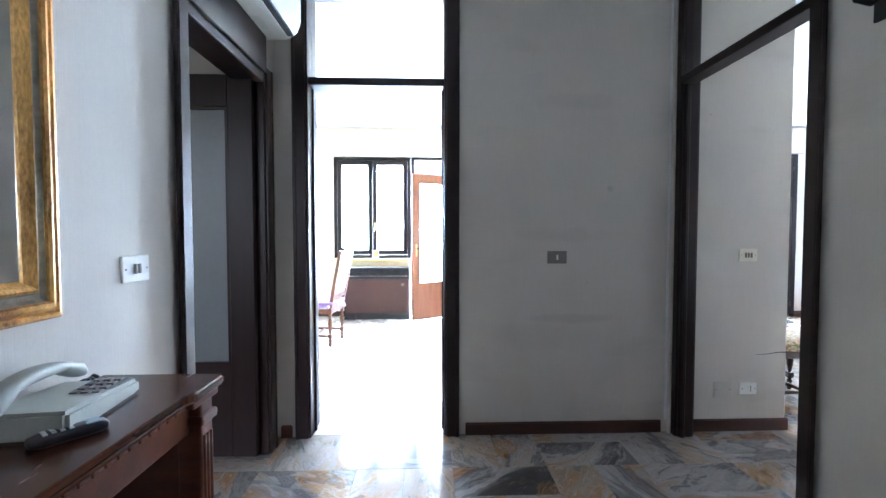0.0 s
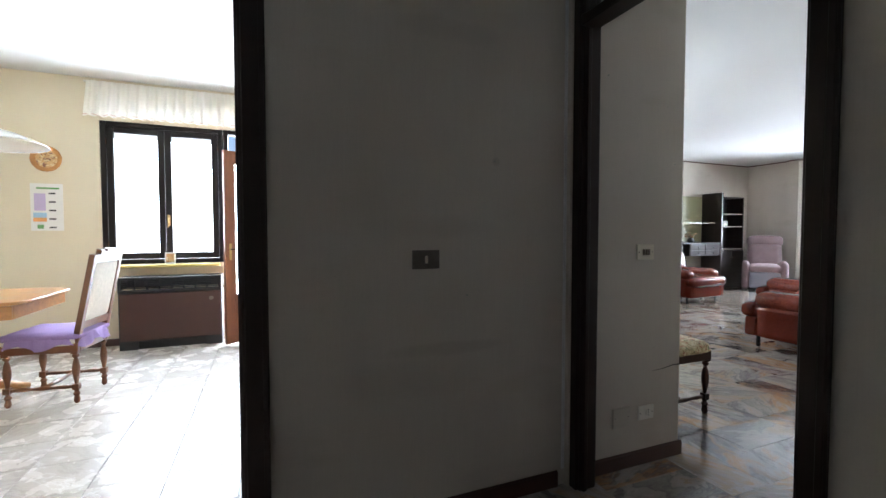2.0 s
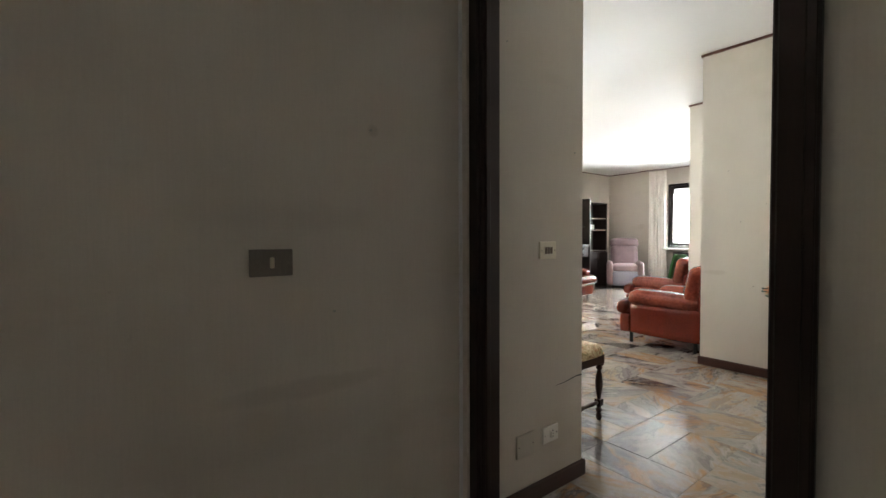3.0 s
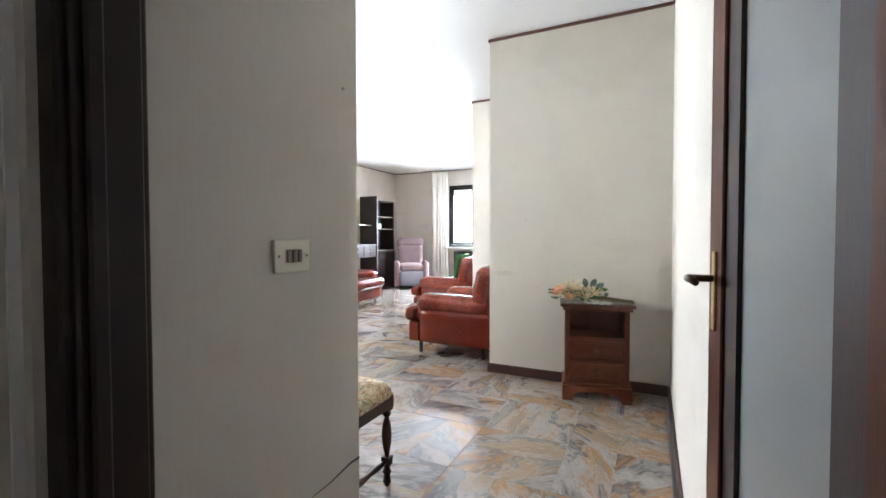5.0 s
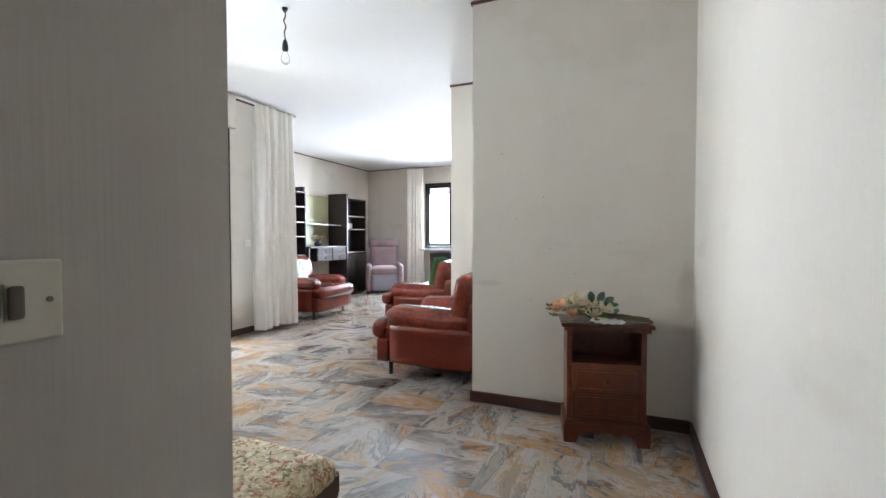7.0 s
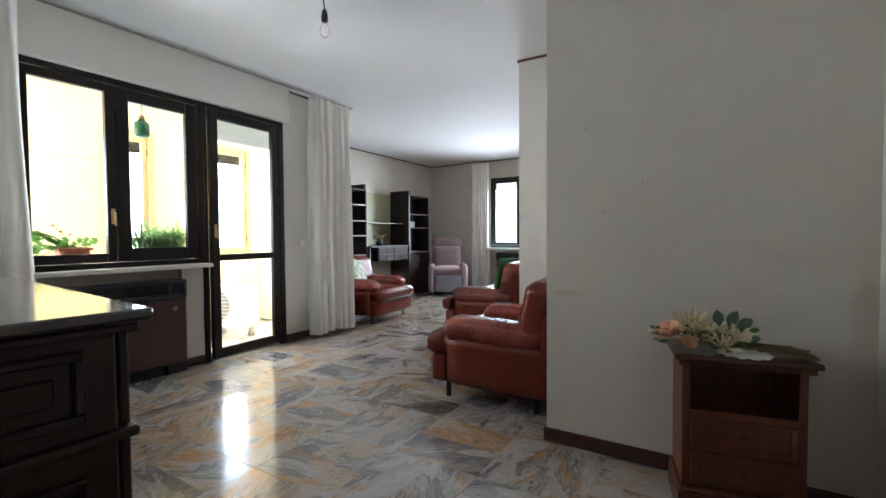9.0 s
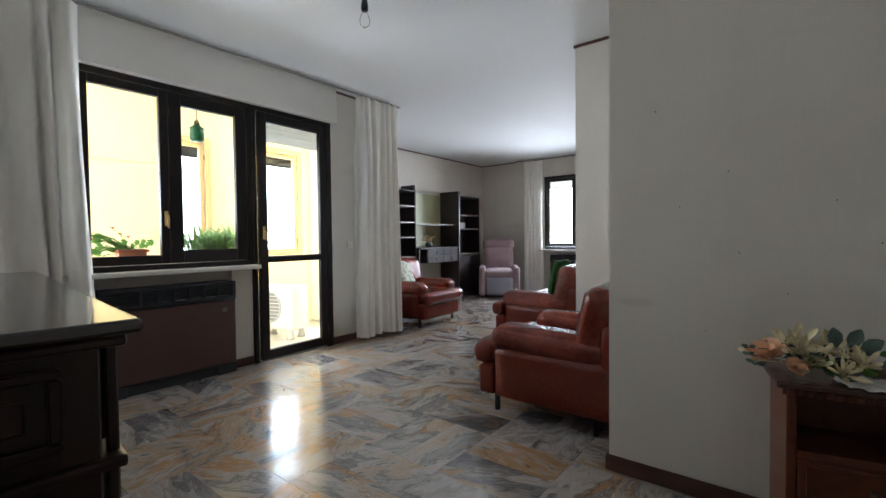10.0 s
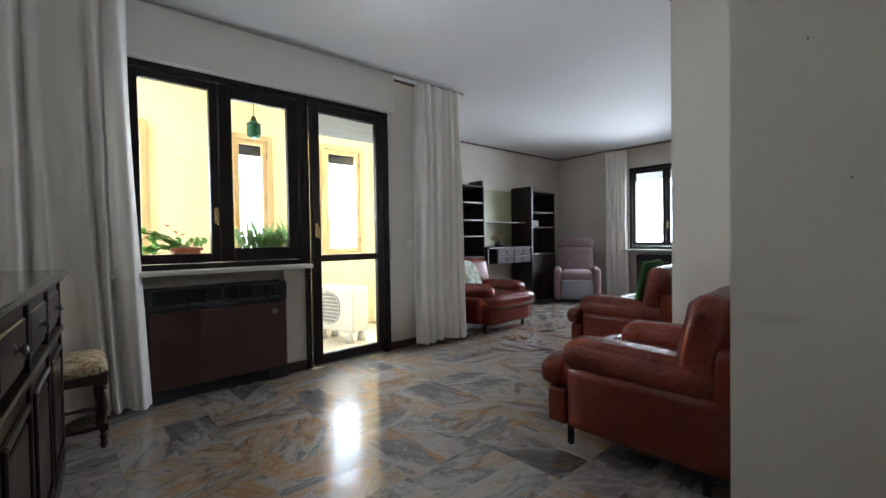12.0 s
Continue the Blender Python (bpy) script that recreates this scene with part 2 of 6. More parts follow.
scuffs_and_patches(HALL_PAPER, ((0.72, 0.29, 0.71, 0.030, 0.17), (0.66, 0.30, 1.22, 0.05, 0.09), (0.55, 0.40, 0.60, 0.09, 0.08), (0.75, 0.30, 2.02, 0.05, 0.08), (0.94, 0.022, 1.50, 0.022, 0.22)), (0.20, 0.175, 0.14))
PARTITION_PAPER = wallpaper("rubbed_darkened_partition_wallpaper", (0.61, 0.565, 0.495), (0.42, 0.375, 0.30))
# a rub near the free edge, darker corner, broad darker upper zone, faint streak
scuffs_and_patches(PARTITION_PAPER, ((2.82, 0.10, 0.84, 0.025, 0.22), (1.60, 0.07, 0.80, 0.30, 0.35), (2.05, 0.75, 2.60, 0.40, 0.16), (2.25, 0.30, 1.10, 0.9, 0.06)), (0.30, 0.235, 0.15), "Y")
SOUTH_PAPER = wallpaper("dark_corner_wallpaper", (0.61, 0.565, 0.495), (0.42, 0.375, 0.30))
# darker patch in the corner by the partition, a fainter one higher up
scuffs_and_patches(SOUTH_PAPER, ((4.46, 0.07, 0.78, 0.27, 0.40), (4.40, 0.12, 2.2, 0.35, 0.12)), (0.27, 0.22, 0.16))
KITCHEN_WALL = mat("kitchen_wall_paint", (0.74, 0.66, 0.50), 0.7, var=0.04, scale=2, bump=0.1, bscale=200)
PLASTER = mat("white_ceiling_paint", (0.71, 0.71, 0.70), 0.8, var=0.03, scale=0.8, bump=0.06, bscale=150)
BOX_PAINT = mat("shutter_box_paint", (0.84, 0.825, 0.77), 0.6, var=0.03, scale=2, bump=0.05)
YELLOW = mat("loggia_yellow_paint", (0.85, 0.715, 0.45), 0.8, var=0.04, scale=2, bump=0.2, bscale=150)
CREAM = mat("loggia_cream_paint", (0.87, 0.83, 0.70), 0.7, var=0.04, scale=3, bump=0.1)
DARKWOOD = mat("dark_brown_door_wood", (0.023, 0.010, 0.0075), 0.4, var=0.30, scale=3, bump=0.15, bscale=40, stretch=(8, 8, 0.7), spec=0.35)
FRAMEWOOD = mat("near_black_window_wood", (0.008, 0.0045, 0.004), 0.42, var=0.25, scale=3, bump=0.12, bscale=40, stretch=(6, 6, 1), spec=0.3)
REDWOOD = mat("reddish_door_wood", (0.22, 0.075, 0.035), 0.35, var=0.25, scale=3, bump=0.1, bscale=40, stretch=(8, 8, 0.7), coat=0.2)
WALNUT = mat("walnut_furniture_wood", (0.092, 0.024, 0.009), 0.36, var=0.35, scale=4, bump=0.12, bscale=45, stretch=(1, 6, 6), spec=0.3)
CHAIR_WOOD = mat("dark_carved_chair_wood", (0.035, 0.012, 0.006), 0.36, var=0.35, scale=4, bump=0.12, bscale=45, stretch=(6, 6, 1), spec=0.35)
WALNUT_TOP = mat("polished_walnut_top", (0.070, 0.021, 0.010), 0.26, var=0.35, scale=3, bump=0.06, bscale=45, stretch=(6, 1, 6), coat=0.08, spec=0.4)
SIDEBOARD_WOOD = mat("dark_sideboard_wood", (0.016, 0.007, 0.005), 0.3, var=0.35, scale=4, bump=0.03, bscale=45, stretch=(6, 6, 1), coat=0.03, spec=0.2)
SIDEBOARD_TOP = mat("glossy_sideboard_top", (0.014, 0.007, 0.005), 0.15, var=0.3, scale=4, bump=0.02, bscale=30, stretch=(6, 1, 6), coat=0.5, spec=0.5)
LEAF_WOOD = mat("mid_brown_door_wood", (0.075, 0.022, 0.010), 0.38, var=0.25, scale=3, bump=0.1, bscale=40, stretch=(8, 8, 0.7), spec=0.15)
UNIT_WOOD = mat("dark_wall_unit_veneer", (0.016, 0.008, 0.007), 0.4, var=0.3, scale=3, bump=0.08, bscale=50, stretch=(8, 8, 1))
# on the shelves this pale tone paints in the light their edges catch
SHELF_EDGE = mat("pale_shelf_edge", (0.35, 0.30, 0.25), 0.4, var=0.1)
SKIRTING = mat("brown_skirting_wood", (0.058, 0.020, 0.013), 0.35, var=0.3, scale=4, bump=0.1, bscale=60, stretch=(1, 1, 6), coat=0.2)
CORNICE = mat("brown_cornice_strip", (0.10, 0.035, 0.022), 0.5, var=0.2, scale=5)
OAK = mat("honey_table_wood", (0.42, 0.20, 0.07), 0.3, var=0.25, scale=4, bump=0.08, bscale=50, stretch=(1, 7, 7), coat=0.3)
PINE = mat("varnished_loggia_frame_wood", (0.54, 0.38, 0.19), 0.4, var=0.15, scale=4, bump=0.08, stretch=(6, 6, 1))
LEATHER = mat("worn_red_leather", (0.112, 0.0125, 0.005), 0.22, var=0.14, scale=3, bump=0.35, bscale=60, tint=(0.130, 0.017, 0.007), spec=0.5)
LEATHER_WORN = mat("scuffed_red_leather", (0.115, 0.0145, 0.006), 0.22, var=0.18, scale=5, bump=0.6, bscale=32, tint=(0.185, 0.033, 0.018), spec=0.5)
creased(LEATHER, 7.0, 0.07)
creased(LEATHER_WORN, 13.0, 0.16)
MAUVE = mat("mauve_velour", (0.27, 0.195, 0.205), 0.9, var=0.14, scale=6, bump=0.4, bscale=250)
MAUVE_GREY = mat("grey_lilac_footrest_cloth", (0.28, 0.28, 0.33), 0.85, var=0.08, scale=6, bump=0.2)
GREEN = mat("green_throw_cloth", (0.035, 0.13, 0.03), 0.9, var=0.3, scale=20, bump=0.8, bscale=90)
LILAC = mat("lilac_seat_cloth", (0.30, 0.20, 0.43), 0.85, var=0.12, scale=6, bump=0.3, bscale=120)
CURTAIN = sheer("off_white_linen_curtain", (0.93, 0.905, 0.845), 0.18)
VALANCE = sheer("white_valance_cloth", (0.88, 0.86, 0.80), 0.45)
TAPESTRY = fabric_print("floral_tapestry", (0.46, 0.38, 0.23), [(0.30, 0.23, 0.12), (0.13, 0.13, 0.06), (0.30, 0.11, 0.06), (0.60, 0.52, 0.35)], 24)
PILLOW_PRINT = fabric_print("leafy_pillow_print", (0.55, 0.56, 0.46), [(0.16, 0.24, 0.15), (0.62, 0.56, 0.40), (0.30, 0.36, 0.28)], 9)
WHITE_PLASTIC = mat("white_plastic", (0.78, 0.77, 0.72), 0.35, var=0.03, scale=12)
PLATE_PAINT = mat("painted_cover_plate", (0.56, 0.525, 0.46), 0.45, var=0.04, scale=12)
IVORY = mat("ivory_switch_plastic", (0.72, 0.68, 0.55), 0.35, var=0.03, scale=20)
BEIGE_PLASTIC = mat("beige_phone_plastic", (0.40, 0.41, 0.36), 0.4, var=0.05, scale=20)
GREY_METAL = mat("brushed_grey_plate", (0.20, 0.18, 0.165), 0.4, metal=0.6, var=0.1, scale=30)
BROWN_PLASTIC = mat("brown_rocker_plastic", (0.16, 0.12, 0.09), 0.35, var=0.1)
BLACK = mat("black_plastic", (0.014, 0.014, 0.016), 0.4, var=0.2)
BLACK_GRILLE = mat("blue_black_grille", (0.012, 0.015, 0.019), 0.45, var=0.2)
PANEL_BROWN = mat("brown_fan_coil_panel", (0.044, 0.014, 0.009), 0.45, var=0.15, scale=3, bump=0.05, stretch=(1, 6, 6))
BRASS = mat("worn_brass", (0.50, 0.36, 0.16), 0.34, metal=1.0, var=0.15, scale=30)
BRONZE = mat("dark_bronze", (0.09, 0.06, 0.035), 0.4, metal=1.0, var=0.2, scale=40)
IRON = mat("black_iron", (0.02, 0.02, 0.02), 0.5, metal=0.7, var=0.2)
GILT = mat("gilded_frame_wood", (0.30, 0.13, 0.035), 0.33, metal=0.55, var=0.5, scale=5, bump=0.5, bscale=60, tint=(0.62, 0.36, 0.11), stretch=(3, 3, 1))
SILVER_LEAF = mat("tarnished_silver_leaf", (0.42, 0.38, 0.30), 0.35, metal=0.7, var=0.35, scale=8, bump=0.3, bscale=70)
SILVER = mat("silver_mirror", (0.9, 0.92, 0.92), 0.02, metal=1.0, var=0.01)
PANE = glass("window_glass")
FROSTED = mat("frosted_door_glass", (0.30, 0.32, 0.31), 0.35, var=0.05, scale=30, bump=0.15, bscale=200, trans=0.35)
SHUTTER = sheer("grey_shutter_slats", (0.74, 0.74, 0.71), 0.35)
STONE_SILL = mat("pale_marble_sill", (0.66, 0.64, 0.60), 0.3, var=0.08, scale=8)
TERRACOTTA = mat("terracotta_pot", (0.42, 0.15, 0.08), 0.8, var=0.15, scale=20, bump=0.3)
LEAF = sheer("green_leaf", (0.11, 0.24, 0.05), 0.45)
GRASS = sheer("spider_plant_leaf", (0.24, 0.38, 0.16), 0.45)
DUSTY_LEAF = mat("dusty_blue_green_leaf", (0.10, 0.15, 0.115), 0.7, var=0.3, scale=30)
PETAL_PEACH = mat("peach_silk_petal", (0.80, 0.46, 0.27), 0.8, var=0.2, scale=20)
PETAL_CREAM = mat("cream_silk_petal", (0.66, 0.57, 0.35), 0.8, var=0.2, scale=20)
PETAL_RED = mat("red_petal", (0.5, 0.04, 0.03), 0.6, var=0.2, scale=30)
STEM = mat("brown_stem", (0.12, 0.09, 0.04), 0.8, var=0.2)
LACE = mat("white_lace", (0.75, 0.74, 0.70), 0.9, var=0.1, bump=0.8, bscale=300)
BULB_GLASS = glass("bulb_glass", (0.97, 0.97, 0.95))
GREEN_GLASS = mat("green_lantern_glass", (0.004, 0.062, 0.024), 0.3, var=0.3, scale=20, spec=0.3)
PAPER = mat("white_paper", (0.82, 0.81, 0.78), 0.8, var=0.02)
INK_LILAC = mat("lilac_print", (0.55, 0.45, 0.66), 0.8)
INK_ORANGE = mat("orange_print", (0.75, 0.35, 0.12), 0.8)
INK_BLUE = mat("pale_blue_print", (0.35, 0.55, 0.70), 0.8)
INK_GREEN = mat("green_print", (0.15, 0.35, 0.12), 0.8)
INK_BLACK = mat("black_print", (0.03, 0.03, 0.03), 0.8)
FIGURE = fabric_print("painted_plate_picture", (0.60, 0.36, 0.14), [(0.22, 0.08, 0.04), (0.72, 0.60, 0.35)], 30, 0.4)
GROUT = mat("grey_joint_mortar", (0.34, 0.33, 0.32), 0.8, var=0.1, scale=20)
MARBLE = marble("grey_ochre_veined_marble", [(0.068, 0.063, 0.062), (0.15, 0.138, 0.131), (0.25, 0.228, 0.211), (0.345, 0.317, 0.287), (0.315, 0.228, 0.145), (0.228, 0.198, 0.178), (0.098, 0.092, 0.092)], (0.046, 0.042, 0.045), 0.12, 2.4, 0.10, (0.335, 0.173, 0.058), gloss=0.7)
KITCHEN_TILE = marble("pale_kitchen_stoneware", [(0.46, 0.42, 0.37), (0.54, 0.50, 0.46), (0.60, 0.57, 0.52)], (0.42, 0.38, 0.33), 0.26, 1.0, 0.15)
LOGGIA_TILE = mat("loggia_tile", (0.66, 0.62, 0.54), 0.5, var=0.15, scale=5)


# ---- mesh helpers ----
def obj(name, bm, material=None, parent=None, label="", smooth=False):
    me = bpy.data.meshes.new(name)
    bm.to_mesh(me)
    bm.free()
    if material:
        me.materials.append(material)
    if smooth:
        me.polygons.foreach_set("use_smooth", [True] * len(me.polygons))
    ob = new(name, me)
    if parent:
        ob.parent = parent
    if label:
        ob["label"] = label
    return ob


part = obj


def base(name, m, label, category, group="", kind=""):
    ob = new(name)
    ob.empty_display_size = 0.1
    ob.matrix_world = m
    return tagged(ob, label, category, group, kind)


def box(bm, x0, x1, y0, y1, z0, z1, m=None):
    v = bmesh.ops.create_cube(bm, size=1)["verts"]
    t = Matrix.Translation(((x0 + x1) / 2, (y0 + y1) / 2, (z0 + z1) / 2)) @ Matrix.Diagonal((abs(x1 - x0), abs(y1 - y0), abs(z1 - z0), 1))
    bmesh.ops.transform(bm, matrix=(m @ t if m else t), verts=v)
    return v


def boxes(*rows, bevel=0.0, segments=2):
    bm = bmesh.new()
    for r in rows:
        box(bm, *r)
    if bevel:
        bmesh.ops.bevel(bm, geom=bm.edges[:], offset=bevel, segments=segments, affect="EDGES", profile=0.5)
    return bm


def lathe(profile, steps=20, m=None, bm=None):
    """A turned shape: profile rows of (radius, height)."""
    bm = bm or bmesh.new()
    rings = []
    for r, z in profile:
        ring = []
        for k in range(steps):
            a = 2 * math.pi * k / steps
            p = Vector((r * math.cos(a), r * math.sin(a), z))
            ring.append(bm.verts.new(m @ p if m else p))
        rings.append(ring)
    for a, b in zip(rings, rings[1:]):
        for k in range(steps):
            bm.faces.new((a[k], a[(k + 1) % steps], b[(k + 1) % steps], b[k]))
    bm.faces.new(rings[0][::-1])
    bm.faces.new(rings[-1])
    return bm


def cushion(sx, sy, sz, r, n=10, bulge=0.0, crease=0.0, seed=0, m=None, bm=None):
    """A stuffed block with rounded edges, swollen faces and soft creases, its base at z = 0."""
    out = bm or bmesh.new()
    tmp = bmesh.new()
    bmesh.ops.create_cube(tmp, size=2)
    bmesh.ops.subdivide_edges(tmp, edges=tmp.edges[:], cuts=n, use_grid_fill=True)
    hx, hy, hz = sx / 2, sy / 2, sz / 2
    index = {}
    for v in tmp.verts:
        u = v.co.copy()
        p = Vector((u.x * hx, u.y * hy, u.z * hz))
        core = Vector((max(-hx + r, min(hx - r, p.x)), max(-hy + r, min(hy - r, p.y)), max(-hz + r, min(hz - r, p.z))))
        d = p - core
        nrm = d.normalized() if d.length > 1e-6 else Vector((0, 0, 0))
        q = core + nrm * r if d.length > 1e-6 else p
        fx, fy, fz = 1 - u.x ** 2, 1 - u.y ** 2, 1 - u.z ** 2
        if abs(u.z) > 0.999:
            q.z += math.copysign(bulge * (fx * fy) ** 0.7, u.z)
        if abs(u.x) > 0.999:
            q.x += math.copysign(bulge * 0.5 * (fy * fz) ** 0.7, u.x)
        if abs(u.y) > 0.999:
            q.y += math.copysign(bulge * 0.6 * (fx * fz) ** 0.7, u.y)
        if crease:
            w = noise.noise(Vector((q.x * 9 + seed * 5.3, q.y * 9, q.z * 9 + seed))) + 0.6 * noise.noise(Vector((q.x * 22, q.y * 14 + seed, q.z * 22)))
            q += (nrm if nrm.length else Vector((0, 0, 1))) * crease * w
        q.z += hz
        index[v] = out.verts.new(m @ q if m else q)
    for f in tmp.faces:
        out.faces.new([index[v] for v in f.verts])
    tmp.free()
    return out


def tube(points, radius, steps=8, bm=None):
    """A rod along a line of points; radius is one number or one for each point."""
    bm = bm or bmesh.new()
    pts = [Vector(p) for p in points]
    rad = radius if isinstance(radius, (list, tuple)) else [radius] * len(pts)
    rings = []
    for k, p in enumerate(pts):
        d = (pts[min(k + 1, len(pts) - 1)] - pts[max(k - 1, 0)]).normalized()
        side = d.cross(Vector((0, 0, 1)) if abs(d.z) < 0.9 else Vector((1, 0, 0))).normalized()
        up = side.cross(d)
        rings.append([bm.verts.new(p + (side * math.cos(a) + up * math.sin(a)) * rad[k]) for a in (2 * math.pi * j / steps for j in range(steps))])
    for a, b in zip(rings, rings[1:]):
        for j in range(steps):
            bm.faces.new((a[j], a[(j + 1) % steps], b[(j + 1) % steps], b[j]))
    bm.faces.new(rings[0][::-1])
    bm.faces.new(rings[-1])
    return bm


def wall(name, label, rows, material):
    """A wall of thick pieces butted end to end round its openings."""
    return tagged(obj(name, boxes(*rows), material), label, "wall", kind="structure")


H = 2.78
# ---- structure: walls ----
wall("wall_hall_west", "cream papered hall wall with a doorway", [(-1.19, -1.07, -1.6, 1.46, 0, H), (-1.19, -1.07, 1.46, 2.36, 2.12, H), (-1.19, -1.07, 2.36, 2.475, 0, H)], WALLPAPER)
wall("wall_hall_north", "cream papered hall wall with a glazed doorway", [(-1.19, -0.93, 2.475, 2.62, 0, H), (-0.93, -0.01, 2.475, 2.62, 2.72, H), (-0.01, 2.065, 2.475, 2.62, 0, H)], HALL_PAPER)
wall("wall_hall_east", "cream papered wall with a tall doorway", [(1.31, 1.41, -1.6, 1.46, 0, H), (1.31, 1.41, 1.46, 2.475, 2.72, H), (1.31, 1.41, 2.445, 2.475, 0, 2.72)], WALLPAPER)
wall("wall_hall_south", "plain cream papered end wall of the hall", [(-1.19, 1.41, -1.72, -1.6, 0, H)], WALLPAPER)
# the south opening is added out of view to let the fill lamp in
wall("wall_side_room", "dim walls of the side room beyond the hall, one with an added opening", [(-3.3, -1.19, 2.5, 2.62, 0, H), (-3.42, -3.3, -0.4, 2.62, 0, H), (-3.3, -2.9, -0.4, -0.28, 0, H), (-2.9, -1.7, -0.4, -0.28, 0, 0.9), (-2.9, -1.7, -0.4, -0.28, 2.3, H), (-1.7, -1.19, -0.4, -0.28, 0, H)], WALLPAPER)
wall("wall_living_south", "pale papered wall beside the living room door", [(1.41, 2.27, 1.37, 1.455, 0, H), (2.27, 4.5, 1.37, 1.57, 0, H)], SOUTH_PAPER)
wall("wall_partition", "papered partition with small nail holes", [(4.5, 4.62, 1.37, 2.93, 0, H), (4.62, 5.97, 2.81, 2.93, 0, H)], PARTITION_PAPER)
wall("wall_pier", "papered pier beyond the armchair", [(5.97, 6.09, 2.81, 3.67, 0, H), (6.09, 10.87, 3.55, 3.67, 0, H)], WALLPAPER)
wall("wall_living_west", "papered wall behind the sideboard", [(1.95, 2.065, 2.62, 6.15, 0, H)], WALLPAPER)
wall("wall_living_window", "papered outer wall with window and balcony door", [(1.95, 3.09, 6.15, 6.33, 0, H), (3.09, 4.20, 6.22, 6.33, 0, 0.90), (4.20, 4.39, 6.15, 6.33, 0, 0.90), (3.09, 5.27, 6.15, 6.33, 2.40, H), (5.27, 6.20, 6.15, 6.33, 0, H), (6.08, 6.20, 6.33, 7.74, 0, H)], WALLPAPER)
wall("wall_living_north", "papered wall behind the wall unit", [(6.08, 10.87, 7.74, 7.86, 0, H)], WALLPAPER)
wall("wall_living_east", "papered end wall with a window", [(10.75, 10.93, 6.21, 7.74, 0, H), (10.75, 10.93, 4.9, 6.21, 0, 0.90), (10.75, 10.93, 4.9, 6.21, 2.40, H), (10.75, 10.93, 3.67, 4.9, 0, H), (10.67, 10.75, 6.45, 6.84, 0, H)], WALLPAPER)
wall("wall_kitchen_north", "cream kitchen wall with window and balcony door", [(-3.0, -1.56, 6.35, 6.55, 0, H), (-1.56, -0.42, 6.35, 6.55, 0, 0.86), (-1.56, 0.33, 6.35, 6.55, 2.36, H), (0.33, 2.05, 6.35, 6.55, 0, H)], KITCHEN_WALL)
wall("wall_kitchen_sides", "cream kitchen side walls", [(-3.12, -3.0, 2.62, 6.55, 0, H), (1.85, 1.95, 2.62, 6.35, 0, H)], KITCHEN_WALL)
wall("wall_kitchen_south", "cream kitchen side of the hall wall", [(-3.0, -0.97, 2.62, 2.65, 0, H), (0.03, 1.85, 2.62, 2.65, 0, H)], KITCHEN_WALL)
# loggia: outer wall with three windows, an open end
wall("wall_loggia", "yellow painted loggia wall with windows", [(2.13, 2.72, 7.6, 7.72, 0, 2.75), (2.72, 3.42, 7.6, 7.72, 0, 0.92), (3.42, 4.20, 7.6, 7.72, 0, 2.75), (4.20, 4.64, 7.6, 7.72, 0, 0.92), (4.64, 5.28, 7.6, 7.72, 0, 2.75), (5.28, 5.86, 7.6, 7.72, 0, 0.92), (5.86, 6.08, 7.6, 7.72, 0, 2.75), (2.72, 3.42, 7.6, 7.72, 2.34, 2.75), (4.20, 4.64, 7.6, 7.72, 2.34, 2.75), (5.28, 5.86, 7.6, 7.72, 2.36, 2.75)], YELLOW)
wall("wall_loggia_parapet", "yellow loggia parapet and house wall", [(2.05, 2.13, 6.33, 7.72, 0, 1.0), (2.13, 3.09, 6.33, 6.35, 0, 2.75), (5.30, 6.04, 6.33, 6.35, 0, 2.75)], YELLOW)
wall("wall_loggia_east", "cream painted end wall of the loggia", [(6.04, 6.08, 6.35, 7.6, 0, 2.75)], CREAM)
tagged(obj("ceiling_loggia", boxes((2.05, 6.08, 6.33, 7.72, 2.75, 2.87)), YELLOW), "yellow painted loggia ceiling", "ceiling", kind="structure")
tagged(obj("ceiling", boxes((-3.42, 10.93, -1.72, 6.33, H, H + 0.15), (6.08, 10.93, 6.33, 7.86, H, H + 0.15), (-3.12, 2.05, 6.33, 6.6, H, H + 0.15)), PLASTER), "plain white painted ceiling", "ceiling", kind="structure")
ground = tagged(obj("ground", boxes((-250, 250, -250, 250, -9.2, -9.0)), mat("far_ground", (0.12, 0.13, 0.08), 0.9, var=0.3, scale=0.05)), "dull green ground far below the windows", "ground", kind="structure")


def skirting(name, rows):
    """Skirting boards: thin boards with a rounded top edge, along walls."""
    bm = bmesh.new()
    for x0, x1, y0, y1 in rows:
        box(bm, x0, x1, y0, y1, 0.0, 0.068)
        thin = 0.004
        box(bm, x0 + thin * (x1 - x0 < 0.1), x1 - thin * (x1 - x0 < 0.1), y0 + thin * (y1 - y0 < 0.1), y1 - thin * (y1 - y0 < 0.1), 0.068, 0.075)
    return tagged(obj(name, bm, SKIRTING), "dark brown wooden skirting board along the wall", "skirting", kind="structure")


skirting("baseboard_hall", [(0.06, 1.27, 2.461, 2.475), (-1.05, -0.985, 2.461, 2.475), (-1.07, -1.056, -1.6, 1.41), (1.296, 1.31, -1.6, 1.42)])
skirting("baseboard_living", [(1.45, 2.079, 2.461, 2.475), (2.065, 2.079, 2.475, 6.15), (2.27, 4.486, 1.57, 1.584), (4.486, 4.5, 1.584, 2.944), (4.5, 5.956, 2.93, 2.944), (5.956, 5.97, 2.944, 3.684), (5.97, 10.75, 3.67, 3.684), (5.29, 6.20, 6.136, 6.15), (4.21, 4.38, 6.136, 6.15), (6.20, 10.67, 7.726, 7.74), (10.736, 10.75, 3.684, 6.45)])
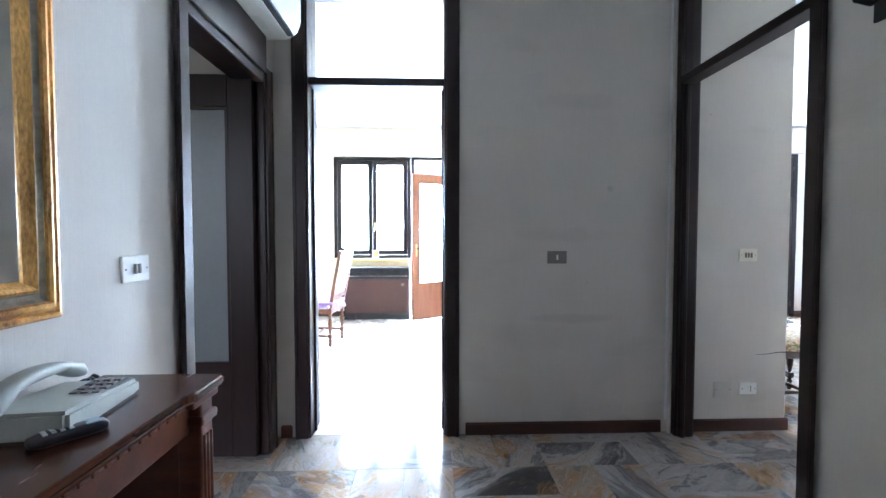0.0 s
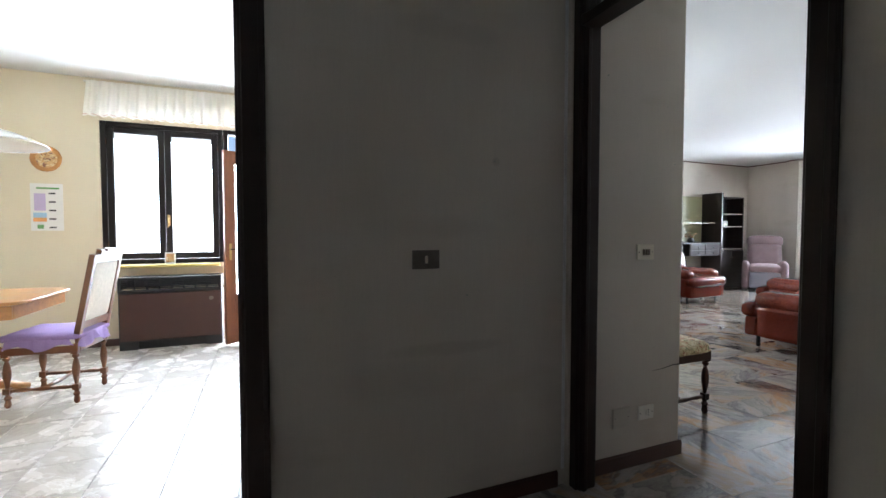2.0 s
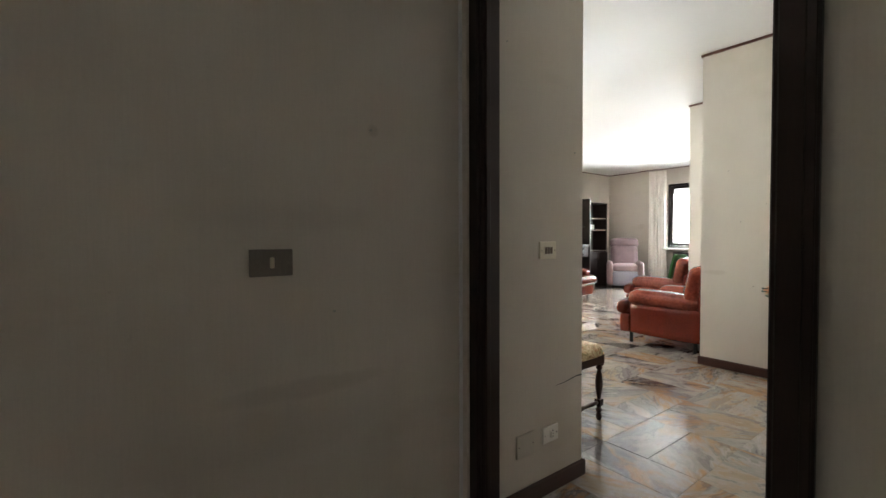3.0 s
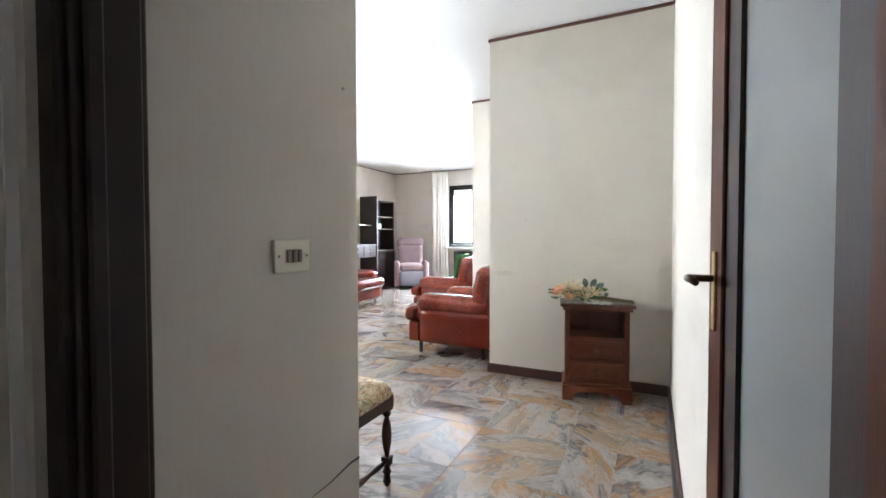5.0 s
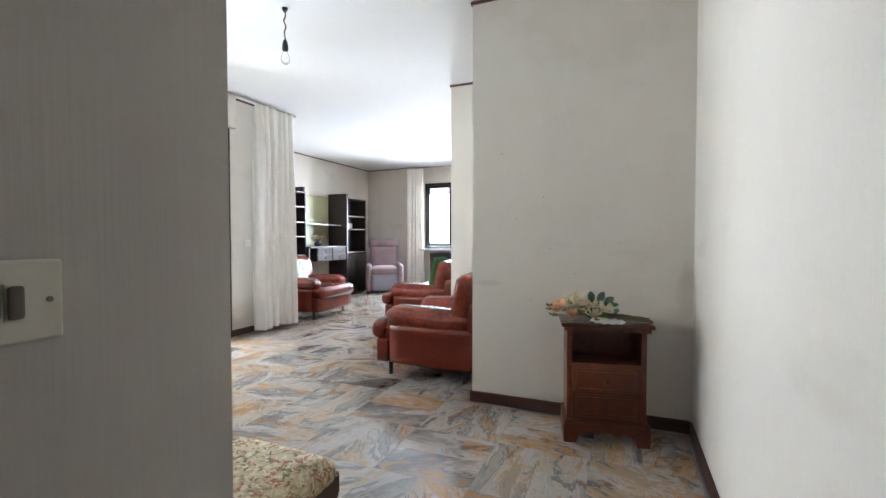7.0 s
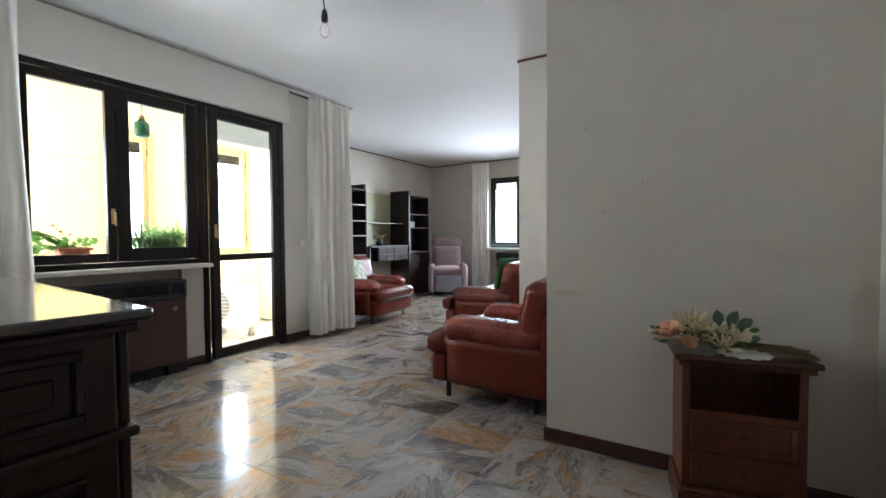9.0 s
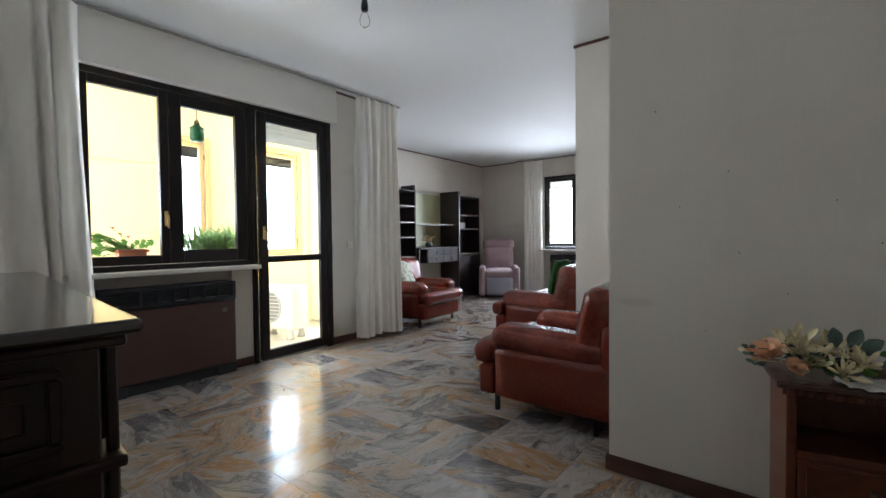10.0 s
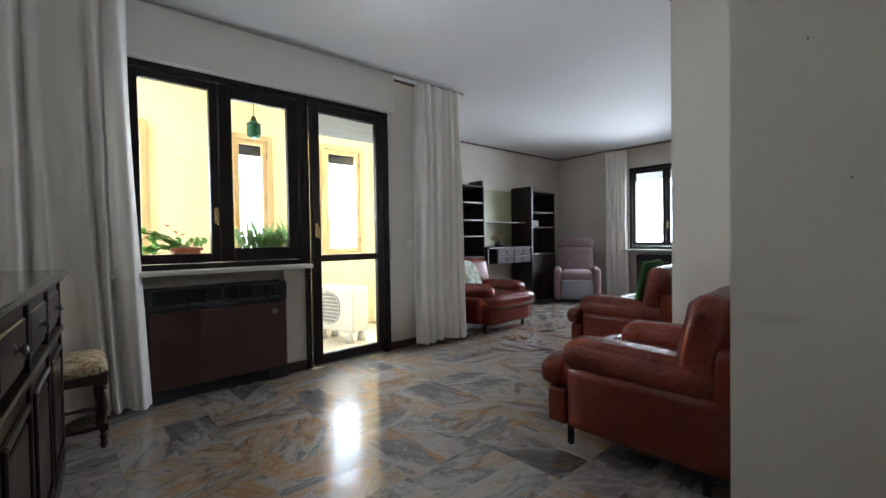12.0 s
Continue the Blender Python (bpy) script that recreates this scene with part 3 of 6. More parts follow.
skirting("baseboard_kitchen", [(-3.0, -1.4, 6.336, 6.35), (0.42, 1.88, 6.336, 6.35), (-3.0, -2.986, 2.65, 6.336)])


def cornice(name, rows):
    bm = boxes(*[(x0, x1, y0, y1, H - 0.022, H - 0.001) for x0, x1, y0, y1 in rows])
    return tagged(obj(name, bm, CORNICE), "thin brown strip between wall and ceiling", "cornice", kind="structure")


cornice("trim_living", [(2.27, 4.49, 1.57, 1.582), (4.488, 4.5, 1.582, 2.942), (4.5, 5.958, 2.93, 2.942), (5.958, 5.97, 2.942, 3.682), (5.97, 10.75, 3.67, 3.682), (6.20, 10.75, 7.728, 7.74), (10.738, 10.75, 3.682, 6.45), (10.738, 10.75, 6.84, 7.728), (10.655, 10.67, 6.45, 6.84), (5.32, 6.20, 6.138, 6.15)])


# ---- structure: door frames and windows ----
def door_surround(name, label, axis, wall0, wall1, a, b, top, transom=0.0, casing=0.09, material=DARKWOOD, inset=0.0, fascia=0.0):
    """A full-height door frame: two jambs with casings on both faces, a head, and a transom bar with glass."""
    root = base(name, Matrix(), label, "door frame", kind="structure")

    def put(nm, u0, u1, w0, w1, z0, z1, material=material, bevel=0.004):
        r = (u0, u1, w0, w1, z0, z1) if axis == "x" else (w0, w1, u0, u1, z0, z1)
        return part(nm, boxes(r, bevel=bevel, segments=1), material, root)

    w0, w1 = wall0 - 0.018, wall1 + 0.018
    put("jamb", a - 0.045, a, w0, w1, 0, top)
    put("jamb", b, b + 0.045, w0 + inset, w1, 0, top)
    for k, w in enumerate(((w0 - 0.014, w0 + 0.004), (w1 - 0.004, w1 + 0.014))):
        wb = (w[0] + inset, w[1] + inset) if k == 0 else w
        outer = a - casing
        put("casing", outer, a - 0.012, *w, 0, top + 0.04)
        put("casing", b + 0.012, b + casing, *wb, 0, top + 0.04)
        put("casing", a - 0.012, b + 0.012, *w, top + 0.004, top + 0.04 + (fascia if k else 0))
        # raised outer bead of the casing
        c = (w[0] - 0.006, w[0] - 0.001) if k == 0 else (w[1] + 0.001, w[1] + 0.006)
        put("casing_bead", outer + 0.004, outer + 0.022, *c, 0, top + 0.036, bevel=0.002)
        if not inset:
            put("casing_bead", b + casing - 0.022, b + casing - 0.004, *c, 0, top + 0.036, bevel=0.002)
    put("door_stop", a, a + 0.012, (wall0 + wall1) / 2 - 0.012, (wall0 + wall1) / 2 + 0.012, 0, transom or top)
    put("door_stop", b - 0.012, b, (wall0 + wall1) / 2 - 0.012, (wall0 + wall1) / 2 + 0.012, 0, transom or top)
    put("head", a, b, w0, w1, top - 0.045, top)
    if transom:
        put("transom_bar", a, b, w0 + 0.02, w1 - 0.02, transom, transom + 0.045)
        g = put("transom_glass", a, b, (w0 + w1) / 2 - 0.003, (w0 + w1) / 2 + 0.003, transom + 0.045, top - 0.045, PANE, 0)
        g.visible_shadow = False
    return root


door_surround("door_frame_kitchen", "tall dark brown wooden door frame with glazed transom", "x", 2.475, 2.65, -0.87, -0.07, 2.72, 2.105)
door_surround("door_frame_living", "tall dark brown wooden door frame with glazed transom", "y", 1.31, 1.41, 1.505, 2.39, 2.72, 2.105, 0.078, inset=0.045)
tagged(obj("trim_hall_corner", boxes((1.296, 1.318, 2.469, 2.475, 0.076, H - 0.004)), PLASTER), "narrow pale plaster strip beside the door frame", "plaster strip", kind="structure")
door_surround("door_frame_side_room", "dark brown wooden door frame of the side room", "y", -1.19, -1.07, 1.52, 2.27, 2.09, fascia=0.17)


def lever_handle(root, x, y, z, side, lean=1.0, material=BRASS):
    """A lever on a long back plate; the door lies in the xz plane, side is +1 or -1 along y."""
    bm = boxes((x - 0.013, x + 0.013, y, y + side * 0.006, z - 0.115, z + 0.06), bevel=0.002, segments=1)
    plate = part("handle_plate", bm, material, root, "worn brass back plate")
    bm = tube([(x, y + side * 0.005, z), (x, y + side * 0.045, z), (x + lean * 0.012, y + side * 0.055, z), (x + lean * 0.042, y + side * 0.055, z + 0.002), (x + lean * 0.078, y + side * 0.052, z - 0.004)], [0.008, 0.008, 0.010, 0.009, 0.007])
    part("lever", bm, BRONZE, plate, smooth=True)


def glazed_leaf(name, label, m, width, height, glass_z, stile, material, pane, handle_x, lean, handle_z=1.03, bead=0.014):
    """A door leaf with a large pane; it lies along +x from its hinge."""
    root = base(name, m, label, "door", kind="structure")
    t = 0.02
    g0, g1 = glass_z
    part("stile", boxes((0, stile, -t, t, 0.012, height), bevel=0.003, segments=1), material, root)
    part("stile", boxes((width - stile, width, -t, t, 0.012, height), bevel=0.003, segments=1), material, root)
    part("bottom_panel", boxes((stile, width - stile, -t * 0.8, t * 0.8, 0.012, g0), bevel=0.003, segments=1), material, root)
    part("top_rail", boxes((stile, width - stile, -t, t, g1, height), bevel=0.003, segments=1), material, root)
    for s in (-1, 1):
        y0, y1 = s * t * 0.15, s * t * (0.95 if bead < 0.05 else 0.6)
        rows = [(stile, stile + bead, y0, y1, g0, g1), (width - stile - bead, width - stile, y0, y1, g0, g1), (stile + bead, width - stile - bead, y0, y1, g0, g0 + bead), (stile + bead, width - stile - bead, y0, y1, g1 - bead, g1)]
        # a wide bead becomes a flat, darker band round the pane
        part("bead_border", boxes(*rows), material if bead < 0.05 else DARKWOOD, root)
    p = part("pane", boxes((stile, width - stile, -0.003, 0.003, g0, g1)), pane, root)
    if pane is PANE:
        p.visible_shadow = False
    for s in (-1, 1):
        lever_handle(root, handle_x, s * t, handle_z, s, lean)
    return root


glazed_leaf("door_living", "open dark wooden door with frosted glass and brass lever", pose(1.446, 1.490, 0, 0, 0, 4.9), 0.77, 2.08, (0.42, 1.96), 0.11, LEAF_WOOD, FROSTED, 0.71, -1, 1.048, bead=0.085)
glazed_leaf("door_side_room", "open dark wooden door with a frosted pane", pose(-1.10, 2.245, 0, 0, 0, 180), 0.74, 2.07, (0.52, 1.90), 0.13, DARKWOOD, FROSTED, 0.68, -1)


def casement(root, x0, x1, z0, z1, y, material=FRAMEWOOD, rail=0.062, depth=0.05, handle=0, mid=None, pane=None):
    """One sash with its pane in the plane y (front at y - depth / 2)."""
    rows = [(x0, x0 + rail, y - depth / 2, y + depth / 2, z0, z1), (x1 - rail, x1, y - depth / 2, y + depth / 2, z0, z1), (x0 + rail, x1 - rail, y - depth / 2, y + depth / 2, z0, z0 + rail * 1.1), (x0 + rail, x1 - rail, y - depth / 2, y + depth / 2, z1 - rail, z1)]
    if mid:
        rows.append((x0 + rail, x1 - rail, y - depth / 2, y + depth / 2, mid - 0.03, mid + 0.03))
    sash = part("sash", boxes(*rows, bevel=0.005, segments=1), material, root)
    g = part("pane", boxes((x0 + rail - 0.006, x1 - rail + 0.006, y - 0.002, y + 0.002, z0 + rail, z1 - rail + 0.006)), pane or PANE, sash)
    g.visible_shadow = False
    if handle:
        hx = x1 - rail * 0.45 if handle > 0 else x0 + rail * 0.45
        hz = 1.33 if not mid else 1.22
        b = boxes((hx - 0.014, hx + 0.014, y - depth / 2 - 0.010, y - depth / 2, hz - 0.06, hz + 0.06), bevel=0.004, segments=1)
        pl = part("handle_plate", b, BRASS, sash, "brass handle plate")
        part("handle", tube([(hx, y - depth / 2 - 0.008, hz + 0.02), (hx, y - depth / 2 - 0.04, hz + 0.02), (hx, y - depth / 2 - 0.045, hz - 0.02), (hx, y - depth / 2 - 0.042, hz - 0.075)], [0.008, 0.008, 0.009, 0.007]), BRASS, sash, "brass window handle", smooth=True)
    for hz in (z0 + 0.16, z1 - 0.16):
        hx = x0 - 0.002 if handle >= 0 else x1 + 0.002
        part("hinge", lathe([(0.006, hz - 0.03), (0.006, hz + 0.03)], 8, Matrix.Translation((hx, y - depth / 2 - 0.004, 0))), BRONZE, sash)
    return sash


def roller_shutter(root, x0, x1, z0, z1, y, material=SHUTTER):
    bm = bmesh.new()
    z = z1
    while z - 0.048 > z0 - 0.02:
        box(bm, x0, x1, y, y + 0.012, z - 0.0475, z)
        z -= 0.048
    bmesh.ops.bevel(bm, geom=bm.edges[:], offset=0.0025, segments=1, affect="EDGES")
    part("roller_shutter", bm, material, root, "grey roller shutter partly lowered")


# living room window and balcony door
window_1 = base("window_1", Matrix(), "dark wooden double window onto the loggia", "window", kind="structure")
part("window_frame", boxes((3.09, 3.13, 6.10, 6.20, 0.93, 2.40), (4.34, 4.39, 6.10, 6.20, 0.93, 2.40), (3.13, 4.34, 6.10, 6.20, 2.35, 2.40), (3.13, 4.34, 6.10, 6.20, 0.93, 0.97), bevel=0.004, segments=1), FRAMEWOOD, window_1)
casement(window_1, 3.133, 3.700, 0.975, 2.345, 6.135, handle=1)
casement(window_1, 3.705, 4.335, 0.975, 2.345, 6.135, rail=0.095)
tagged(obj("window_sill_living", boxes((3.0, 4.385, 5.97, 6.24, 0.895, 0.93), bevel=0.006), STONE_SILL), "pale marble window sill above the fan coil", "window sill", kind="structure")
window_2 = base("window_2", Matrix(), "dark wooden glazed balcony door standing ajar", "balcony door", kind="structure")
part("door_frame", boxes((4.392, 4.425, 6.10, 6.22, 0.0, 2.40), (5.20, 5.27, 6.10, 6.22, 0.0, 2.40), (4.425, 5.20, 6.10, 6.22, 2.355, 2.40), bevel=0.004, segments=1), FRAMEWOOD, window_2)
part("threshold", boxes((4.425, 5.23, 6.14, 6.33, -0.004, 0.018), bevel=0.004, segments=1), STONE_SILL, window_2)
roller_shutter(window_2, 4.43, 5.225, 2.10, 2.40, 6.26)
leaf = base("door_2", pose(5.225, 6.125, 0, 0, 0, 2.5), "dark wooden glazed balcony door leaf slightly open", "balcony door", kind="structure")
casement(leaf, -0.795, -0.028, 0.025, 2.345, 0.0, rail=0.08, handle=-1, mid=0.97)
tagged(obj("shutter_box", boxes((2.75, 5.31, 6.04, 6.15, 2.395, H - 0.004), bevel=0.004, segments=1), BOX_PAINT), "white painted shutter box above the window", "shutter box", kind="structure")
strap = base("shutter_strap", Matrix(), "grey shutter strap with winder beside the balcony door", "shutter strap", kind="structure")
part("strap", boxes((5.285, 5.303, 6.140, 6.143, 1.10, 2.39)), SHUTTER, strap)
part("winder", boxes((5.275, 5.313, 6.136, 6.15, 0.93, 1.12), bevel=0.004, segments=1), BEIGE_PLASTIC, strap)


def double_window(name, label, m, width, z0, z1, shutter=0.16, handle=True, material=FRAMEWOOD):
    """A two-sash window along +x from its left jamb; the room is on the -y side."""
    root = base(name, Matrix(), label, "window", kind="structure")
    f = 0.05
    part("window_frame", boxes((0, f, -0.03, 0.08, z0, z1), (width - f, width, -0.03, 0.08, z0, z1), (f, width - f, -0.03, 0.08, z1 - f, z1), (f, width - f, -0.03, 0.08, z0, z0 + f), bevel=0.004, segments=1), material, root)
    c = width / 2
    casement(root, f + 0.003, c - 0.002, z0 + f + 0.003, z1 - f - 0.003, 0.0, material, handle=0)
    casement(root, c + 0.002, width - f - 0.003, z0 + f + 0.003, z1 - f - 0.003, 0.0, material, handle=-1 if handle else 0)
    if shutter:
        roller_shutter(root, f, width - f, z1 - f - shutter, z1 - 0.01, 0.09)
    root.matrix_world = m
    return root


double_window("window_3", "dark wooden double window with raised shutter", pose(10.80, 6.21, 0, 0, 0, -90), 1.31, 0.90, 2.40, 0.22)
double_window("window_4", "dark wooden double kitchen window with raised shutter", pose(-1.56, 6.40, 0), 1.14, 0.86, 2.36, 0.13)
tagged(obj("window_sill_east", boxes((10.55, 10.76, 4.85, 6.25, 0.86, 0.895), bevel=0.006), STONE_SILL), "pale marble sill below the end window", "window sill", kind="structure")
tagged(obj("window_sill_kitchen", boxes((-1.58, -0.46, 6.22, 6.37, 0.825, 0.855), bevel=0.006), mat("yellow_sill", (0.75, 0.62, 0.22), 0.5)), "yellow painted sill under the kitchen window", "window sill", kind="structure")
kdoor = base("door_3", Matrix(), "dark wooden frame of the kitchen balcony door", "door frame", kind="structure")
part("door_frame", boxes((-0.415, -0.365, 6.36, 6.46, 0, 2.36), (0.28, 0.33, 6.36, 6.46, 0, 2.36), (-0.365, 0.28, 6.36, 6.46, 2.31, 2.36), bevel=0.004, segments=1), FRAMEWOOD, kdoor)
glazed_leaf("door_4", "open reddish wooden kitchen balcony door with glass", pose(0.30, 6.33, 0, 0, 0, 180 + 31), 0.80, 2.06, (0.52, 1.94), 0.10, REDWOOD, PANE, 0.745, -1, 1.02)


def loggia_window(name, x0, x1, z0, z1):
    root = base(name, Matrix(), "varnished pale wooden window in the loggia wall", "window", "loggia windows", "structure")
    f = 0.06
    part("window_frame", boxes((x0 - 0.02, x0 + f - 0.02, 7.56, 7.66, z0, z1), (x1 - f + 0.02, x1 + 0.02, 7.56, 7.66, z0, z1), (x0 + f - 0.02, x1 - f + 0.02, 7.56, 7.66, z1 - f, z1), (x0 + f - 0.02, x1 - f + 0.02, 7.56, 7.66, z0, z0 + f), bevel=0.004, segments=1), PINE, root)
    casement(root, x0 + f - 0.015, x1 - f + 0.015, z0 + f, z1 - f, 7.61, PINE, rail=0.05, handle=-1)
    roller_shutter(root, x0 + f, x1 - f, z1 - 0.22, z1 - 0.03, 7.68, BLACK_GRILLE)


loggia_window("window_5", 2.72, 3.42, 0.92, 2.34)
loggia_window("window_6", 4.20, 4.64, 0.92, 2.34)
loggia_window("window_7", 5.28, 5.86, 0.92, 2.36)


# ---- things: living room seating ----
def leather_seat(name, label, m, width, seats=1, category="armchair", group=""):
    """A low leather armchair or sofa on thin legs; it faces -y, its back at +y, its centre over the origin."""
    root = base(name, m, label, category, group)
    w, d = width, 0.90
    f = -d / 2
    for sx in (-1, 1):
        x0, x1 = sorted((sx * (w / 2 - 0.15), sx * w / 2))
        part("side_panel", cushion(0.15, d - 0.14, 0.32, 0.022, 6, 0.006, 0.0, m=pose((x0 + x1) / 2, 0.06, 0.11)), LEATHER, root, smooth=True)
        arm = bmesh.new()
        cushion(0.23, d - 0.15, 0.165, 0.074, 16, 0.018, 0.005, seed=sx + 2, m=pose(sx * (w / 2 - 0.115), 0.01, 0.400, -1.5, 0, 0), bm=arm)
        pad = part("arm_pad", arm, LEATHER_WORN, root, "scuffed and wrinkled leather arm pad", smooth=True)
        seam = [(sx * (w / 2 - 0.003), f + 0.16 + (d - 0.24) * k / 12, 0.482 - 0.014 * k / 12 + 0.004 * math.sin(k * 2.1)) for k in range(13)]
        part("seam", tube(seam, 0.004, 6), LEATHER, pad, smooth=True)
    inner = w - 0.30
    part("front_panel", cushion(w - 0.01, 0.12, 0.20, 0.022, 8, 0.006, m=pose(0, f + 0.065, 0.11)), LEATHER, root, smooth=True)
    part("seat_base", boxes((-inner / 2, inner / 2, f + 0.10, d / 2 - 0.08, 0.15, 0.30), bevel=0.01), LEATHER, root)
    part("back_frame", cushion(w - 0.02, 0.11, 0.53, 0.035, 8, 0.006, m=pose(0, d / 2 - 0.065, 0.12, -4)), LEATHER, root, smooth=True)
    each = inner / seats
    for k in range(seats):
        cx = -inner / 2 + each * (k + 0.5)
        part("seat_cushion", cushion(each + (0.22 if seats == 1 else 0.10), d - 0.20, 0.17, 0.075, 14, 0.035, 0.006, seed=k + 4, m=pose(cx, f + 0.345, 0.285)), LEATHER, root, smooth=True)
        part("back_cushion", cushion((w - 0.05) / seats, 0.18, 0.38, 0.062, 16, 0.024, 0.005, seed=k + 9, m=pose((k + 0.5) * (w - 0.05) / seats - (w - 0.05) / 2, d / 2 - 0.175, 0.475, -12)), LEATHER_WORN, root, smooth=True)
    part("bolster", cushion(w - 0.005, 0.17, 0.165, 0.072, 10, 0.012, 0.004, seed=3, m=pose(0, f + 0.02, 0.292)), LEATHER, root, smooth=True)
    for sx in (-1, 1):
        for y in (f + 0.12, d / 2 - 0.12):
            part("leg", boxes((sx * (w / 2 - 0.06) - 0.014, sx * (w / 2 - 0.06) + 0.014, y - 0.014, y + 0.014, 0.0, 0.135), bevel=0.003, segments=1), IRON, root, "thin dark metal leg")
    return root


leather_seat("armchair", "worn red leather armchair with scuffed arm beside the partition", pose(5.20, 3.43, 0, 0, 0, 180), 0.90, group="red leather seats")
leather_seat("sofa", "worn red leather sofa with a green throw", pose(7.26, 4.30, 0, 0, 0, 180), 1.75, 2, "sofa", "red leather seats")
leather_seat("armchair", "red leather armchair with a leafy cushion beside the curtain", pose(6.86, 6.30, 0, 0, 0, 4), 0.88, group="red leather seats")
throw = bmesh.new()
cushion(0.40, 0.055, 0.43, 0.025, 10, 0.008, 0.010, seed=6, m=pose(6.74, 4.20, 0.475, 12, 0, 0), bm=throw)
tagged(obj("throw_cushion", throw, GREEN, smooth=True), "dark green plush throw cushion on the red sofa", "cushion")
pil = cushion(0.42, 0.13, 0.38, 0.055, 12, 0.03, 0.006, seed=8, m=pose(6.72, 6.36, 0.47, -24, 6, 14))
tagged(obj("cushion", pil, PILLOW_PRINT, smooth=True), "pale green leaf-printed cushion on the red armchair", "cushion")

# mauve recliner, facing the room
rec = base("recliner", pose(9.80, 6.74, 0, 0, 0, -57), "mauve velour recliner with grey footrest in the corner", "recliner")
for sx in (-1, 1):
    part("armrest", cushion(0.13, 0.72, 0.56, 0.06, 10, 0.01, 0.003, seed=sx + 3, m=pose(sx * 0.325, -0.02, 0.03)), MAUVE, rec, smooth=True)
part("seat", cushion(0.53, 0.62, 0.16, 0.06, 10, 0.02, 0.004, m=pose(0, -0.05, 0.37)), MAUVE, rec, smooth=True)
part("footrest", cushion(0.52, 0.08, 0.33, 0.025, 8, 0.006, m=pose(0, -0.335, 0.05)), MAUVE_GREY, rec, "grey lilac footrest panel", smooth=True)
part("backrest", cushion(0.58, 0.20, 0.52, 0.08, 12, 0.03, 0.004, m=pose(0, 0.24, 0.45, -13)), MAUVE, rec, smooth=True)
part("headrest", cushion(0.62, 0.19, 0.22, 0.075, 10, 0.02, 0.004, m=pose(0, 0.345, 0.90, -13)), MAUVE, rec, smooth=True)
part("base_frame", boxes((-0.28, 0.28, -0.28, 0.28, 0.0, 0.06), bevel=0.01), BLACK, rec)


# ---- curtains ----
def curtain(name, label, p0, p1, z0, z1, folds, amp, flare=0.0, material=CURTAIN, seed=1, thin=4):
    """A hanging cloth with uneven folds, gathered at the top."""
    rng = random.Random(seed)
    a, b = Vector((*p0, 0)), Vector((*p1, 0))
    along = (b - a).normalized()
    side = Vector((-along.y, along.x, 0))
    length = (b - a).length
    nu, nv = folds * 10, 26
    phase = [rng.uniform(-0.5, 0.5) for _ in range(folds + 2)]
    gain = [rng.uniform(0.35, 1.3) for _ in range(folds + 2)]
    bm = bmesh.new()
    grid = []
    for j in range(nv + 1):
        v = j / nv
        z = z1 + (z0 - z1) * v
        row = []
        for i in range(nu + 1):
            u = i / nu
            f = folds * min(1.0, max(0.0, u + (0.22 * math.sin(2 * math.pi * 1.7 * u + seed) + 0.15 * math.sin(2 * math.pi * 3.9 * u + 2 * seed)) / folds))
            k = min(folds, int(f))
            t = f - k
            g = gain[k] * (1 - t) + gain[k + 1] * t
            ph = phase[k] * (1 - t) + phase[k + 1] * t
            open_ = 0.45 + 0.55 * min(1, v * 4)
            w = (1 - 2 * abs(math.sin(math.pi * f + 0.5 * ph * (0.6 + 1.6 * v)))) * amp * g * open_
            w += 0.22 * amp * math.sin(4 * math.pi * f + 2.1 + ph * 3 * v) * min(1, v * 2)
            s = u * length + flare * v * v * u + 0.012 * math.sin(5 * v + ph * 6) * v
            drop = 0.012 * math.sin(7 * u + seed) * v
            row.append(bm.verts.new(a + along * s + side * w + Vector((0, 0, z + drop))))
        grid.append(row)
    for r0, r1 in zip(grid, grid[1:]):
        for i in range(nu):
            bm.faces.new((r0[i], r0[i + 1], r1[i + 1], r1[i]))
    top = [vert.co.copy() for vert in grid[0]]
    root = base(name, Matrix(), label, "curtain")
    part("cloth", bm, material, root, smooth=True)
    head = bmesh.new()
    strips = [[head.verts.new(c + Vector((0, 0, dz)) - side * 0.004) for c in top] for dz in (0.006, -0.06)]
    for i in range(nu):
        head.faces.new((strips[0][i], strips[0][i + 1], strips[1][i + 1], strips[1][i]))
    part("heading_tape", head, material, root, smooth=True)
    return root


def curtain_rail(name, p0, p1, z):
    root = base(name, Matrix(), "thin grey metal curtain rail under the ceiling", "curtain rail")
    part("rail", tube([(*p0, z), (*p1, z)], 0.011, 8), mat("rail_metal", (0.35, 0.33, 0.31), 0.4, metal=0.5), root)
    n = 6
    for k in range(n + 1):
        x, y = p0[0] + (p1[0] - p0[0]) * (k + 0.3) / (n + 0.6), p0[1] + (p1[1] - p0[1]) * (k + 0.3) / (n + 0.6)
        part("bracket", boxes((x - 0.008, x + 0.008, y - 0.008, y + 0.008, z, H)), SHUTTER, root)
    return root


curtain("curtain", "off-white linen curtain gathered beside the window", (2.14, 5.97), (3.13, 5.97), 0.03, 2.735, 8, 0.07, 0.09, seed=3)
curtain("curtain", "off-white linen curtain gathered beside the balcony door", (5.56, 5.99), (6.17, 5.96), 0.04, 2.735, 6, 0.072, 0.03, seed=5)
curtain("curtain", "off-white linen curtain beside the end window", (10.60, 6.60), (10.60, 6.18), 0.04, 2.715, 6, 0.036, 0.02, seed=9)
curtain_rail("curtain_rail", (2.16, 5.985), (6.22, 5.985), 2.755)
